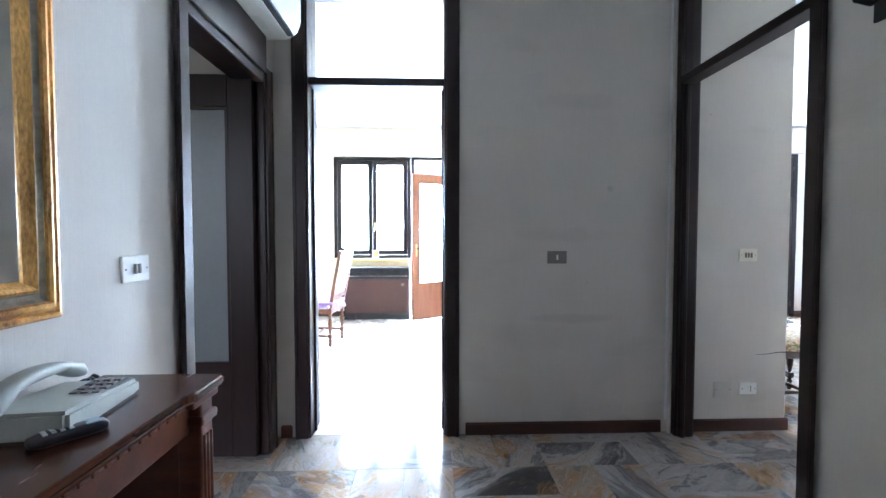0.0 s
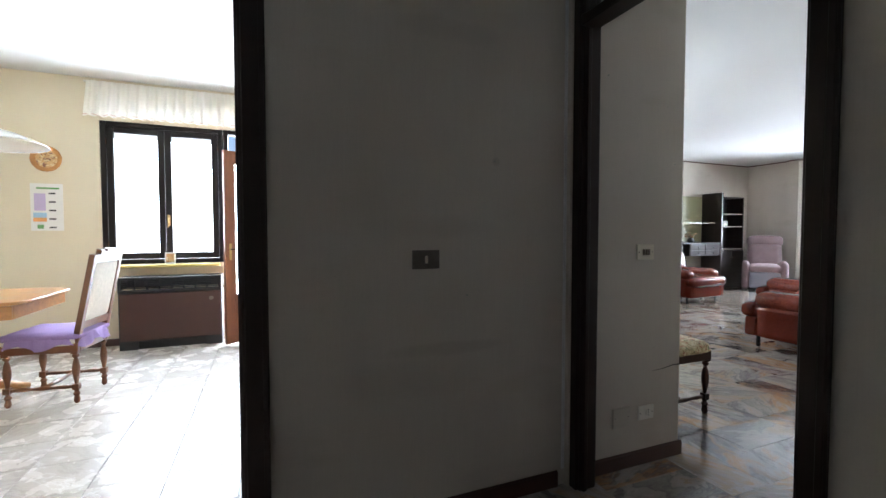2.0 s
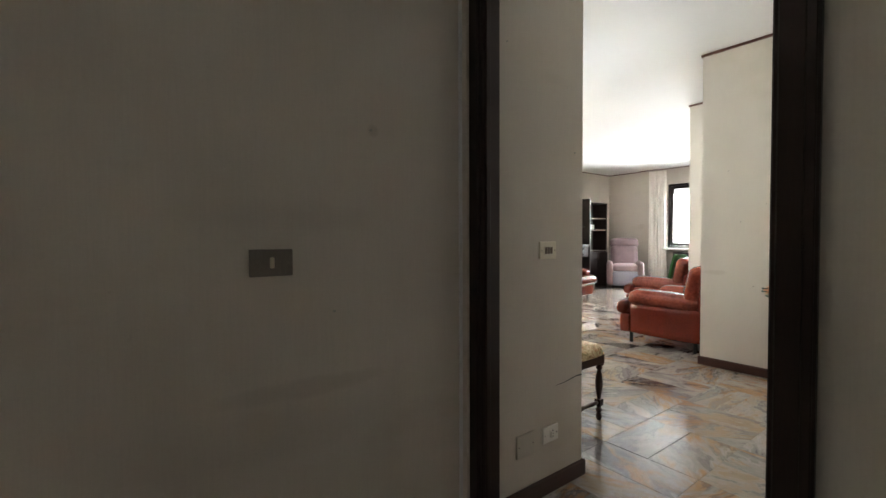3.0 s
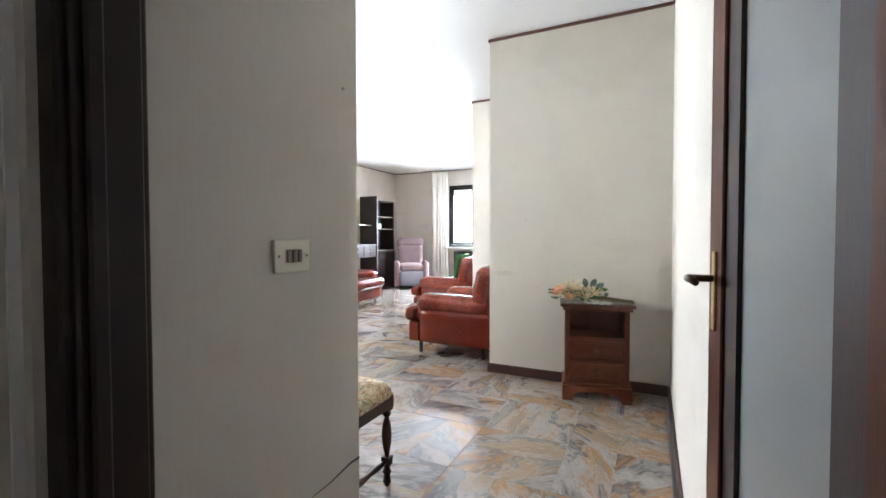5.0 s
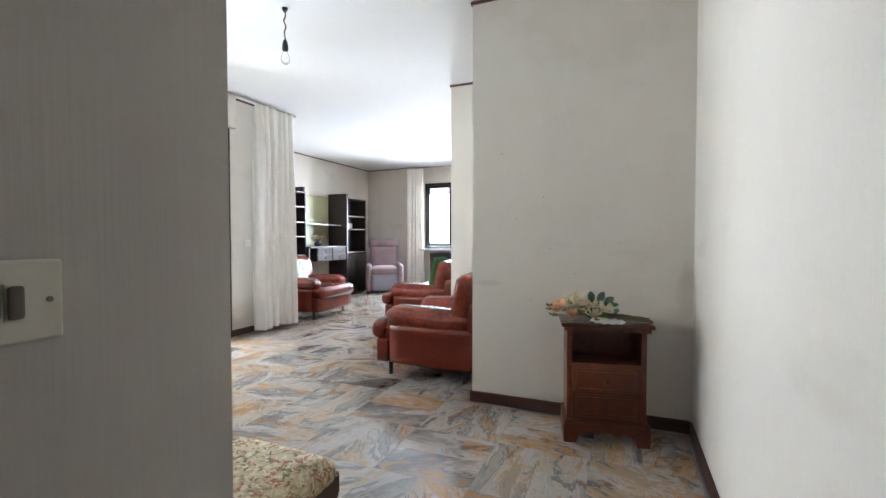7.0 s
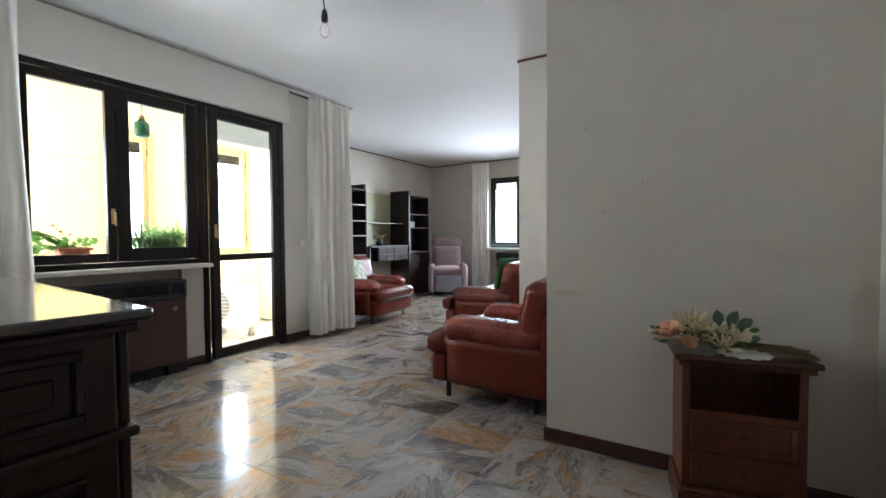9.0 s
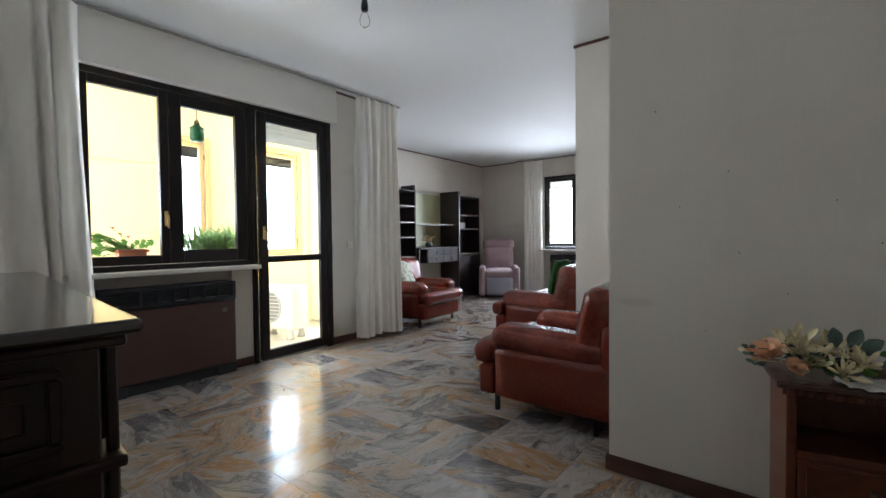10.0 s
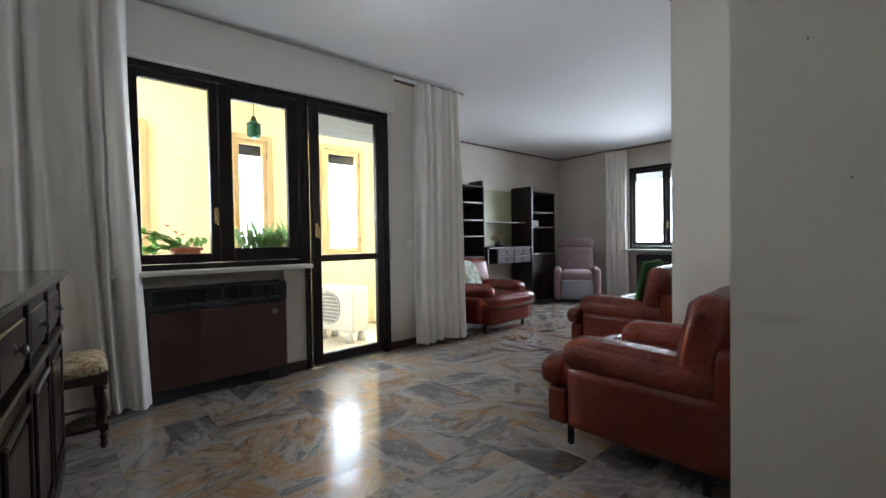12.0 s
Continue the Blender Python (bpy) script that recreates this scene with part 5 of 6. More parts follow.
def carved_chair(name, label, m, wood, cover, cover_label, tall, group, cushion_material=None, studs=True):
    """A carved dining chair with turned legs, H stretcher and upholstered seat and back; it faces +x, its centre over the origin."""
    root = base(name, m, label, "dining chair", group)
    for x in (-0.20, 0.20):
        for y in (-0.19, 0.19):
            bm = lathe(TURNED, 14, pose(x, y, 0.055))
            box(bm, x - 0.021, x + 0.021, y - 0.021, y + 0.021, 0.35, 0.42)
            box(bm, x - 0.019, x + 0.019, y - 0.019, y + 0.019, 0.095, 0.135)
            lathe([(0.012, 0.0), (0.02, 0.02), (0.014, 0.05), (0.014, 0.056)], 14, pose(x, y, 0.0), bm)
            part("leg", bm, wood, root)
    for y in (-0.19, 0.19):
        part("stretcher", tube([(-0.2, y, 0.115), (-0.12, y, 0.115), (-0.06, y, 0.115), (0.0, y, 0.115), (0.06, y, 0.115), (0.12, y, 0.115), (0.2, y, 0.115)], [0.010, 0.014, 0.010, 0.016, 0.010, 0.014, 0.010]), wood, root, smooth=True)
    part("stretcher", tube([(0, -0.19, 0.115), (0, -0.08, 0.115), (0, 0, 0.115), (0, 0.08, 0.115), (0, 0.19, 0.115)], [0.010, 0.013, 0.018, 0.013, 0.010]), wood, root, smooth=True)
    part("seat_frame", boxes((-0.225, 0.225, -0.215, -0.18, 0.36, 0.425), (-0.225, 0.225, 0.18, 0.215, 0.36, 0.425), (-0.225, -0.19, -0.18, 0.18, 0.36, 0.425), (0.19, 0.225, -0.18, 0.18, 0.36, 0.425), bevel=0.005, segments=1), wood, root)
    seat = part("seat", cushion(0.45, 0.43, 0.085, 0.035, 12, 0.018, 0.002, m=pose(0, 0, 0.395)), cover, root, cover_label, smooth=True)
    if studs:
        bm = bmesh.new()
        for k in range(22):
            u = -0.205 + 0.41 * k / 21
            for q in ((0.226, u, 0.424), (u, 0.216, 0.424), (u, -0.216, 0.424)):
                bmesh.ops.create_icosphere(bm, subdivisions=1, radius=0.005, matrix=Matrix.Translation(q))
        part("nail_heads", bm, BRASS, seat, "row of small brass nail heads", smooth=True)
    if cushion_material:
        part("loose_cover", cushion(0.475, 0.455, 0.045, 0.02, 14, 0.014, 0.005, seed=5, m=pose(0, 0, 0.450)), cushion_material, root, "lilac seat cover", smooth=True)
        bm = bmesh.new()
        ringa, ringb = [], []
        nn = 60
        for k in range(nn):
            a = 2 * math.pi * k / nn
            c, s = math.cos(a), math.sin(a)
            e = (abs(c) ** 4 + abs(s) ** 4) ** -0.25
            w = 1 + 0.05 * math.sin(k * 2.2) + 0.03 * math.sin(k * 0.9)
            ringa.append(bm.verts.new((0.245 * c * e, 0.230 * s * e, 0.478)))
            ringb.append(bm.verts.new((0.262 * c * e * w, 0.247 * s * e * w, 0.405 + 0.02 * math.sin(k * 0.7))))
        for k in range(nn):
            bm.faces.new((ringa[k], ringa[(k + 1) % nn], ringb[(k + 1) % nn], ringb[k]))
        part("cover_skirt", bm, cushion_material, root, "gathered lilac skirt", smooth=True)
    lean = -11
    bm = bmesh.new()
    top = tall - 0.43
    for y in (-0.19, 0.19):
        box(bm, -0.018, 0.018, y - 0.019, y + 0.019, 0.0, top - 0.02)
    box(bm, -0.016, 0.016, -0.17, 0.17, 0.10, 0.15)
    for k in range(10):
        y0, y1 = -0.21 + 0.042 * k, -0.21 + 0.042 * (k + 1)
        yc = (y0 + y1) / 2
        h = top - 0.03 + 0.05 * math.cos(yc / 0.21 * math.pi / 2) + 0.012 * math.cos(yc * 60)
        box(bm, -0.018, 0.018, y0, y1, top - 0.075, h)
    bmesh.ops.transform(bm, matrix=pose(-0.205, 0, 0.42, 0, lean), verts=bm.verts[:])
    part("back_frame", bm, wood, root, "carved back frame with arched crest")
    part("back_pad", cushion(0.05, 0.37, top - 0.22, 0.02, 10, 0.010, m=pose(-0.205, 0, 0.42, 0, lean) @ pose(0.012, 0, 0.15)), cover, root, cover_label, smooth=True)
    return root


carved_chair("dining_chair", "dark carved dining chair with floral tapestry seat near the doorway", pose(2.49, 2.975, 0.0), CHAIR_WOOD, TAPESTRY, "floral tapestry upholstery", 1.02, "living room chairs")
carved_chair("dining_chair", "dark carved dining chair with floral tapestry seat beside the curtain", pose(2.72, 5.69, 0), CHAIR_WOOD, TAPESTRY, "floral tapestry upholstery", 1.02, "living room chairs")
carved_chair("dining_chair", "honey-brown carved kitchen chair with a lilac seat cover", pose(-1.40, 4.80, 0, 0, 0, 172), mat("honey_chair_wood", (0.15, 0.05, 0.017), 0.3, var=0.3, scale=5, coat=0.3), mat("pale_woven_back", (0.62, 0.57, 0.50), 0.85, var=0.12, scale=40, bump=0.5), "pale patterned upholstery", 1.08, "", LILAC, True)

# ---- hanging bulb ----
bulb = base("pendant_bulb", pose(4.06, 4.185, 0), "bare bulb on a short twisted cable from the ceiling", "light bulb")
part("ceiling_hook", lathe([(0.012, H - 0.025), (0.02, H - 0.012), (0.02, H)], 14), BLACK, bulb, smooth=True)
part("cable", tube([(0, 0, H - 0.02), (0.008, 0.002, H - 0.05), (-0.008, 0.004, H - 0.09), (0.007, -0.003, H - 0.13), (-0.006, 0.002, H - 0.17), (0.004, 0, 2.555)], 0.0045, 6), BRONZE, bulb, "twisted cable", smooth=True)
part("socket", lathe([(0.006, 2.56), (0.016, 2.545), (0.021, 2.51), (0.021, 2.485)], 16), BLACK, bulb, "black bulb socket", smooth=True)
part("glass", lathe([(0.014, 2.487), (0.016, 2.470), (0.028, 2.440), (0.031, 2.420), (0.026, 2.400), (0.010, 2.388)], 18), BULB_GLASS, bulb, "clear unlit glass bulb", smooth=True)


# ---- switches and sockets ----
def plate(name, label, m, w, h, body, rockers, rocker_mat, category="light switch", holes=0, screws=True):
    """A wall plate facing -y with rockers; its centre at the origin."""
    root = base(name, m, label, category)
    part("cover_plate", boxes((-w / 2, w / 2, -0.009, 0.0, -h / 2, h / 2), bevel=0.003), body, root)
    for k in range(rockers):
        x = (k - (rockers - 1) / 2) * 0.0172
        part("rocker_frame", boxes((x - 0.0074, x + 0.0074, -0.0105, -0.009, -0.0175, 0.0175)), body, root)
        part("rocker", boxes((x - 0.0062, x + 0.0062, -0.016, -0.0105, -0.0155, 0.0155), bevel=0.003), rocker_mat, root)
    for k in range(holes):
        part("socket_hole", lathe([(0.0035, 0), (0.0035, 0.002)], 10, pose(0.012, -0.009, (k - 1) * 0.013, 90)), BLACK, root)
    if screws:
        for x in (-w / 2 + 0.012, w / 2 - 0.012):
            part("screw", lathe([(0.003, 0), (0.003, 0.0015)], 8, pose(x, -0.009, 0, 90)), GREY_METAL, root)
    return root


YN = 2.475
plate("light_switch", "brushed grey switch plate with one rocker on the hall wall", pose(0.615, YN, 1.085), 0.118, 0.076, GREY_METAL, 1, IVORY)
plate("light_switch", "ivory switch plate with three brown rockers", pose(1.803, YN, 1.096), 0.112, 0.078, IVORY, 3, BROWN_PLASTIC)
plate("power_socket", "white wall socket near the skirting", pose(1.825, YN, 0.265), 0.105, 0.072, WHITE_PLASTIC, 1, WHITE_PLASTIC, "power socket", 3)
plate("blank_plate", "square blank cover plate painted like the wall", pose(1.66, YN, 0.262), 0.112, 0.100, PLATE_PAINT, 0, WHITE_PLASTIC, "cover plate")
plate("light_switch", "white double switch on the hall wall", pose(-1.07, 1.225, 1.122, 0, 0, 90), 0.120, 0.080, WHITE_PLASTIC, 2, BROWN_PLASTIC)
plate("light_switch", "ivory switch plate beside the balcony door", pose(5.55, 6.15, 1.09), 0.085, 0.075, IVORY, 1, IVORY)

# nails and holes left in the paper
rng = random.Random(21)
for k, (x, y, z) in enumerate([(4.5, 2.62, 1.28), (4.5, 2.44, 1.42), (4.5, 2.40, 1.08), (4.5, 2.24, 0.92), (4.5, 2.10, 1.28), (4.5, 2.72, 1.72), (4.5, 1.98, 1.12), (4.5, 2.52, 0.74)]):
    nail = tagged(obj("nail", tube([(x + 0.002, y, z), (x - 0.008, y, z + 0.001)], 0.0026, 6), BRONZE), "small rusty nail in the papered partition", "nail", "wall nails")
for x, y, z in ((0.93, YN, 1.50), (1.55, YN, 1.95), (0.80, YN, 0.93), (2.00, YN, 1.55)):
    tagged(obj("nail", tube([(x, y + 0.002, z), (x, y - 0.007, z)], 0.004, 6), BEIGE_PLASTIC), "small pale wall plug in the papered wall", "nail", "wall nails")
tagged(obj("wall_crack", tube([(1.87, YN - 0.0005, 0.475), (1.94, YN - 0.001, 0.478), (2.02, YN - 0.001, 0.490), (2.063, YN - 0.001, 0.489)], [0.001, 0.002, 0.003, 0.004], 5), BLACK), "dark scratch across the corner of the wall", "scratch")


# ---- hall ----
mir = base("wall_mirror", pose(-1.07, -0.02, 1.03, 0, 0, 90), "large mirror in a gilded wooden frame", "mirror")
MW, MH = 0.95, 0.95


def frame_bar(name, pts, root, prof, material):
    """A moulded bar: a stepped profile swept from corner to corner with mitred ends."""
    (ax, az), (bx_, bz), (inx, inz) = pts
    bm = bmesh.new()
    d = Vector((bx_ - ax, bz - az)).normalized()
    r0, r1 = [], []
    for s, h in prof:
        r0.append(bm.verts.new((ax + inx * s + d.x * s, -h, az + inz * s + d.y * s)))
        r1.append(bm.verts.new((bx_ + inx * s - d.x * s, -h, bz + inz * s - d.y * s)))
    n = len(prof)
    for k in range(n):
        bm.faces.new((r0[k], r0[(k + 1) % n], r1[(k + 1) % n], r1[k]))
    bm.faces.new(r0)
    bm.faces.new(r1[::-1])
    bmesh.ops.recalc_face_normals(bm, faces=bm.faces[:])
    return part(name, bm, material, root)


OUTER = [(0.0, 0.0), (0.0, 0.022), (0.006, 0.030), (0.014, 0.032), (0.018, 0.024), (0.030, 0.038), (0.040, 0.042), (0.044, 0.036), (0.044, 0.0)]
GROOVE = [(0.044, 0.0), (0.044, 0.028), (0.052, 0.020), (0.062, 0.020), (0.068, 0.026), (0.068, 0.0)]
INNER = [(0.068, 0.0), (0.068, 0.032), (0.074, 0.036), (0.082, 0.030), (0.090, 0.018), (0.095, 0.016), (0.095, 0.0)]
for pts in (((0, 0), (MW, 0), (0, 1)), ((MW, 0), (MW, MH), (-1, 0)), ((MW, MH), (0, MH), (0, -1)), ((0, MH), (0, 0), (1, 0))):
    bar = frame_bar("frame_bar", pts, mir, OUTER, GILT)
    frame_bar("groove", pts, bar, GROOVE, SILVER_LEAF)["label"] = "tarnished silver groove"
    frame_bar("inner_bead", pts, bar, INNER, GILT)
part("mirror_glass", boxes((0.085, MW - 0.085, -0.016, -0.010, 0.085, MH - 0.085)), SILVER, mir, "silvered mirror glass")

con = base("console_table", pose(-1.07, 0, 0), "dark wooden console table with fluted corner posts", "console table")
CZ, CX, CY0, CY1 = 0.84, 0.335, -0.20, 1.085
bm = bmesh.new()
outline = [(0.002, CY0), (CX, CY0), (CX, CY0 + 0.15), (CX - 0.022, CY0 + 0.165), (CX - 0.022, CY1 - 0.165), (CX, CY1 - 0.15), (CX, CY1), (0.002, CY1)]
low, high = [[bm.verts.new((x, y, z)) for x, y in outline] for z in (CZ - 0.028, CZ)]
bm.faces.new(high)
bm.faces.new(low[::-1])
for k in range(len(outline)):
    bm.faces.new((low[k], low[(k + 1) % len(outline)], high[(k + 1) % len(outline)], high[k]))
bmesh.ops.bevel(bm, geom=bm.edges[:], offset=0.007, segments=3, affect="EDGES")
part("top", bm, WALNUT_TOP, con, "polished breakfront top with moulded edge")
part("top_moulding", boxes((0.002, CX - 0.034, CY0 + 0.014, CY1 - 0.014, CZ - 0.05, CZ - 0.028), (CX - 0.034, CX - 0.012, CY0 + 0.014, CY0 + 0.14, CZ - 0.05, CZ - 0.028), (CX - 0.034, CX - 0.012, CY1 - 0.14, CY1 - 0.014, CZ - 0.05, CZ - 0.028), bevel=0.005), WALNUT, con)
for k in range(30):
    y = CY0 + 0.18 + (CY1 - CY0 - 0.36) * k / 29
    part("dentil", boxes((CX - 0.034, CX - 0.028, y - 0.007, y + 0.007, CZ - 0.048, CZ - 0.031), bevel=0.001, segments=1), WALNUT, con)
for y in (CY0 + 0.03, CY1 - 0.09):
    post = part("corner_post", boxes((CX - 0.085, CX - 0.022, y, y + 0.062, 0.06, CZ - 0.05), bevel=0.006), WALNUT, con)
    part("post_cap", boxes((CX - 0.095, CX - 0.012, y - 0.010, y + 0.072, CZ - 0.11, CZ - 0.085), bevel=0.006), WALNUT, post)
    for k in range(3):
        part("flute", tube([(CX - 0.070 + k * 0.017, y + 0.063, 0.14), (CX - 0.070 + k * 0.017, y + 0.063, CZ - 0.14)], 0.005, 6), WALNUT, post)
        part("flute", tube([(CX - 0.021, y + 0.014 + k * 0.017, 0.14), (CX - 0.021, y + 0.014 + k * 0.017, CZ - 0.14)], 0.005, 6), WALNUT, post)
part("end_panel", boxes((0.01, CX - 0.085, CY1 - 0.07, CY1 - 0.05, 0.06, CZ - 0.05)), WALNUT, con)
part("end_panel", boxes((0.01, CX - 0.085, CY0 + 0.05, CY0 + 0.07, 0.06, CZ - 0.05)), WALNUT, con)
part("apron", boxes((CX - 0.07, CX - 0.05, CY0 + 0.092, CY1 - 0.09, CZ - 0.13, CZ - 0.05), bevel=0.004, segments=1), WALNUT, con)
part("shelf", boxes((0.01, CX - 0.06, CY0 + 0.07, CY1 - 0.07, 0.36, 0.385), bevel=0.004, segments=1), WALNUT, con)
part("plinth", boxes((0.005, CX - 0.01, CY0 + 0.015, CY1 - 0.015, 0.0, 0.06), bevel=0.008), WALNUT, con)

# desk telephone
ph = base("telephone", pose(-0.945, 0.80, CZ, 0, 0, 7), "beige desk telephone with handset on the console", "telephone")
bm = bmesh.new()
v = box(bm, -0.085, 0.085, -0.12, 0.14, 0.0, 0.05)
for q in bm.verts:
    if q.co.z > 0.01 and q.co.y > 0:
        q.co.z = 0.034
    if q.co.z > 0.01 and q.co.y < 0:
        q.co.z = 0.054
bmesh.ops.bevel(bm, geom=bm.edges[:], offset=0.008, segments=2, affect="EDGES")
part("body", bm, BEIGE_PLASTIC, ph)
part("keypad_panel", boxes((-0.005, 0.075, 0.0, 0.125, 0.037, 0.042), bevel=0.001, segments=1), mat("dark_keypad", (0.06, 0.07, 0.07), 0.4), ph, "dark keypad panel")
for i in range(3):
    for j in range(4):
        part("key", boxes((0.006 + i * 0.022, 0.021 + i * 0.022, 0.012 + j * 0.027, 0.030 + j * 0.027, 0.042, 0.047), bevel=0.001, segments=1), GREY_METAL, ph)
bm = bmesh.new()
rings = []
for k in range(17):
    u = k / 16
    y = -0.135 + 0.27 * u
    cup = max(abs(u - 0.5) * 2 - 0.55, 0) / 0.45
    half, top, low = 0.023 + 0.007 * cup, 0.108 - 0.030 * (2 * u - 1) ** 2, 0.082 - 0.030 * cup ** 0.5 - 0.010 * (2 * u - 1) ** 2
    if k in (0, 16):
        half, top, low = half * 0.7, top - 0.008, low + 0.006
    ring = []
    for j in range(12):
        a = 2 * math.pi * (j + 0.5) / 12
        c, q = math.cos(a), math.sin(a)
        e = (abs(c) ** 3.5 + abs(q) ** 3.5) ** (-1 / 3.5)
        ring.append(bm.verts.new((-0.048 + half * c * e, y, (top + low) / 2 + (top - low) / 2 * q * e)))
    rings.append(ring)
for r0, r1 in zip(rings, rings[1:]):
    for j in range(12):
        bm.faces.new((r0[j], r0[(j + 1) % 12], r1[(j + 1) % 12], r1[j]))
bm.faces.new(rings[0])
bm.faces.new(rings[-1][::-1])
bmesh.ops.recalc_face_normals(bm, faces=bm.faces[:])
part("handset", bm, BEIGE_PLASTIC, ph, "arched beige handset with cupped ends", smooth=True)
part("cord", tube([(-0.05 + 0.012 * math.cos(k * 1.3), 0.13 + k * 0.0015 + 0.004 * math.sin(k), 0.018 + 0.011 * math.sin(k * 1.3)) for k in range(46)], 0.0035, 5), BLACK, ph, "coiled dark cord", smooth=True)
cl = base("cordless_phone", pose(-0.85, 0.70, CZ, 0, 0, -38) @ Matrix.Scale(0.8, 4), "black cordless handset lying on the console", "telephone")
part("body", cushion(0.05, 0.15, 0.026, 0.012, 6, 0.003, m=pose(0, 0, 0.0)), BLACK, cl, smooth=True)
for i in range(3):
    for j in range(4):
        part("key", boxes((-0.016 + i * 0.012, -0.008 + i * 0.012, -0.05 + j * 0.016, -0.041 + j * 0.016, 0.0265, 0.0295)), SHUTTER, cl)
part("display", boxes((-0.016, 0.016, 0.03, 0.06, 0.0265, 0.0285)), mat("pale_display", (0.4, 0.5, 0.55), 0.2), cl, "pale display window")

# indoor air conditioner above the side room door
ac = base("air_conditioner", pose(-1.068, 1.50, 2.29), "white wall-mounted split air conditioner above the door", "air conditioner")
bm = bmesh.new()
prof = [(0.0, 0.0), (0.13, 0.0), (0.185, 0.035), (0.205, 0.09), (0.205, 0.24), (0.185, 0.27), (0.0, 0.27)]
r0 = [bm.verts.new((x, 0.0, z)) for x, z in prof]
r1 = [bm.verts.new((x, 0.82, z)) for x, z in prof]
for k in range(len(prof)):
    bm.faces.new((r0[k], r0[(k + 1) % len(prof)], r1[(k + 1) % len(prof)], r1[k]))
bm.faces.new(r0[::-1])
bm.faces.new(r1)
bmesh.ops.recalc_face_normals(bm, faces=bm.faces[:])
bmesh.ops.bevel(bm, geom=bm.edges[:], offset=0.006, segments=2, affect="EDGES")
part("housing", bm, WHITE_PLASTIC, ac)
part("air_outlet", boxes((0.137, 0.178, 0.05, 0.77, 0.0, 0.012)), BLACK, ac, "dark air outlet slot")
part("louvre", boxes((0.118, 0.150, 0.06, 0.76, -0.008, -0.002), bevel=0.002, segments=1), WHITE_PLASTIC, ac)
part("sticker", boxes((0.045, 0.085, 0.55, 0.68, -0.0015, 0.0)), SHUTTER, ac, "grey printed label under the housing")
sc = base("wall_sconce", pose(1.31, 1.24, 2.0), "dark wrought-iron wall lamp arm", "wall lamp")
part("backplate", boxes((-0.012, 0.0, -0.03, 0.03, -0.08, 0.08), bevel=0.004), IRON, sc)
part("arm", tube([(-0.01, 0, 0.0), (-0.05, 0, -0.03), (-0.10, 0, -0.02), (-0.12, 0, 0.03), (-0.10, 0, 0.06)], 0.010, 8), IRON, sc, smooth=True)
part("cup", lathe([(0.012, 0.05), (0.035, 0.065), (0.042, 0.10), (0.036, 0.11)], 16, pose(-0.105, 0, 0)), IRON, sc, smooth=True)

# ---- kitchen ----
kt = base("kitchen_table", pose(-1.98, 4.78, 0), "honey-coloured wooden table with rounded top", "table")
bm = cushion(1.14, 0.92, 0.032, 0.014, 10, m=pose(0, 0, 0.728))
for v in bm.verts:
    rr = (abs(v.co.x / 0.57) ** 6 + abs(v.co.y / 0.46) ** 6) ** (1 / 6)
    k = max(abs(v.co.x / 0.57), abs(v.co.y / 0.46))
    if rr > 0:
        v.co.x, v.co.y = v.co.x * k / rr, v.co.y * k / rr
part("tabletop", bm, OAK, kt, "glossy honey-brown top")
part("apron", boxes((-0.50, 0.50, -0.40, -0.375, 0.64, 0.728), (-0.50, 0.50, 0.375, 0.40, 0.64, 0.728), (-0.50, -0.475, -0.375, 0.375, 0.64, 0.728), (0.475, 0.50, -0.375, 0.375, 0.64, 0.728), bevel=0.003, segments=1), OAK, kt)
part("pedestal", lathe([(0.17, 0.10), (0.06, 0.16), (0.075, 0.25), (0.05, 0.32), (0.085, 0.45), (0.06, 0.58), (0.14, 0.66)], 20), OAK, kt, smooth=True)
for k in range(4):
    a = math.pi / 4 + k * math.pi / 2
    d = Vector((math.cos(a), math.sin(a), 0))
    part("foot", tube([d * 0.06 + Vector((0, 0, 0.16)), d * 0.22 + Vector((0, 0, 0.10)), d * 0.36 + Vector((0, 0, 0.04)), d * 0.42 + Vector((0, 0, 0.022))], [0.04, 0.036, 0.028, 0.022], 10), OAK, kt, smooth=True)
kl = base("pendant_lamp", pose(-1.78, 4.62, 0), "wide white glass pendant lamp over the kitchen table", "pendant lamp")
part("shade", lathe([(0.03, 1.90), (0.10, 1.895), (0.26, 1.86), (0.40, 1.80), (0.415, 1.785), (0.40, 1.79), (0.25, 1.845), (0.03, 1.875)], 36), mat("white_glass_shade", (0.82, 0.82, 0.80), 0.15, var=0.03, coat=0.4), kl, "white glass shade", smooth=True)
part("cable", tube([(0, 0, 1.9), (0, 0, H)], 0.005, 6), WHITE_PLASTIC, kl)
part("ceiling_rose", lathe([(0.05, H - 0.04), (0.06, H - 0.01), (0.06, H)], 18), WHITE_PLASTIC, kl, smooth=True)
wp = base("wall_plate", pose(-1.99, 6.35, 1.93, 90), "round decorative plate with a picture on the kitchen wall", "wall plate")
part("rim", lathe([(0.04, 0.008), (0.09, 0.010), (0.125, 0.026), (0.128, 0.022), (0.09, 0.002), (0.04, 0.0)], 32), mat("amber_plate_glaze", (0.50, 0.24, 0.08), 0.25, var=0.3, scale=12), wp, smooth=True)
part("picture", lathe([(0.088, 0.011), (0.02, 0.0125)], 32), FIGURE, wp, "brown painted picture")
cal = base("wall_calendar", pose(-2.13, 6.348, 1.215), "white printed sheet with lilac and orange blocks on the wall", "poster")
part("sheet", boxes((0, 0.26, -0.002, 0, 0, 0.47)), PAPER, cal)
part("print_block", boxes((0.03, 0.12, -0.003, -0.002, 0.20, 0.37)), INK_LILAC, cal)
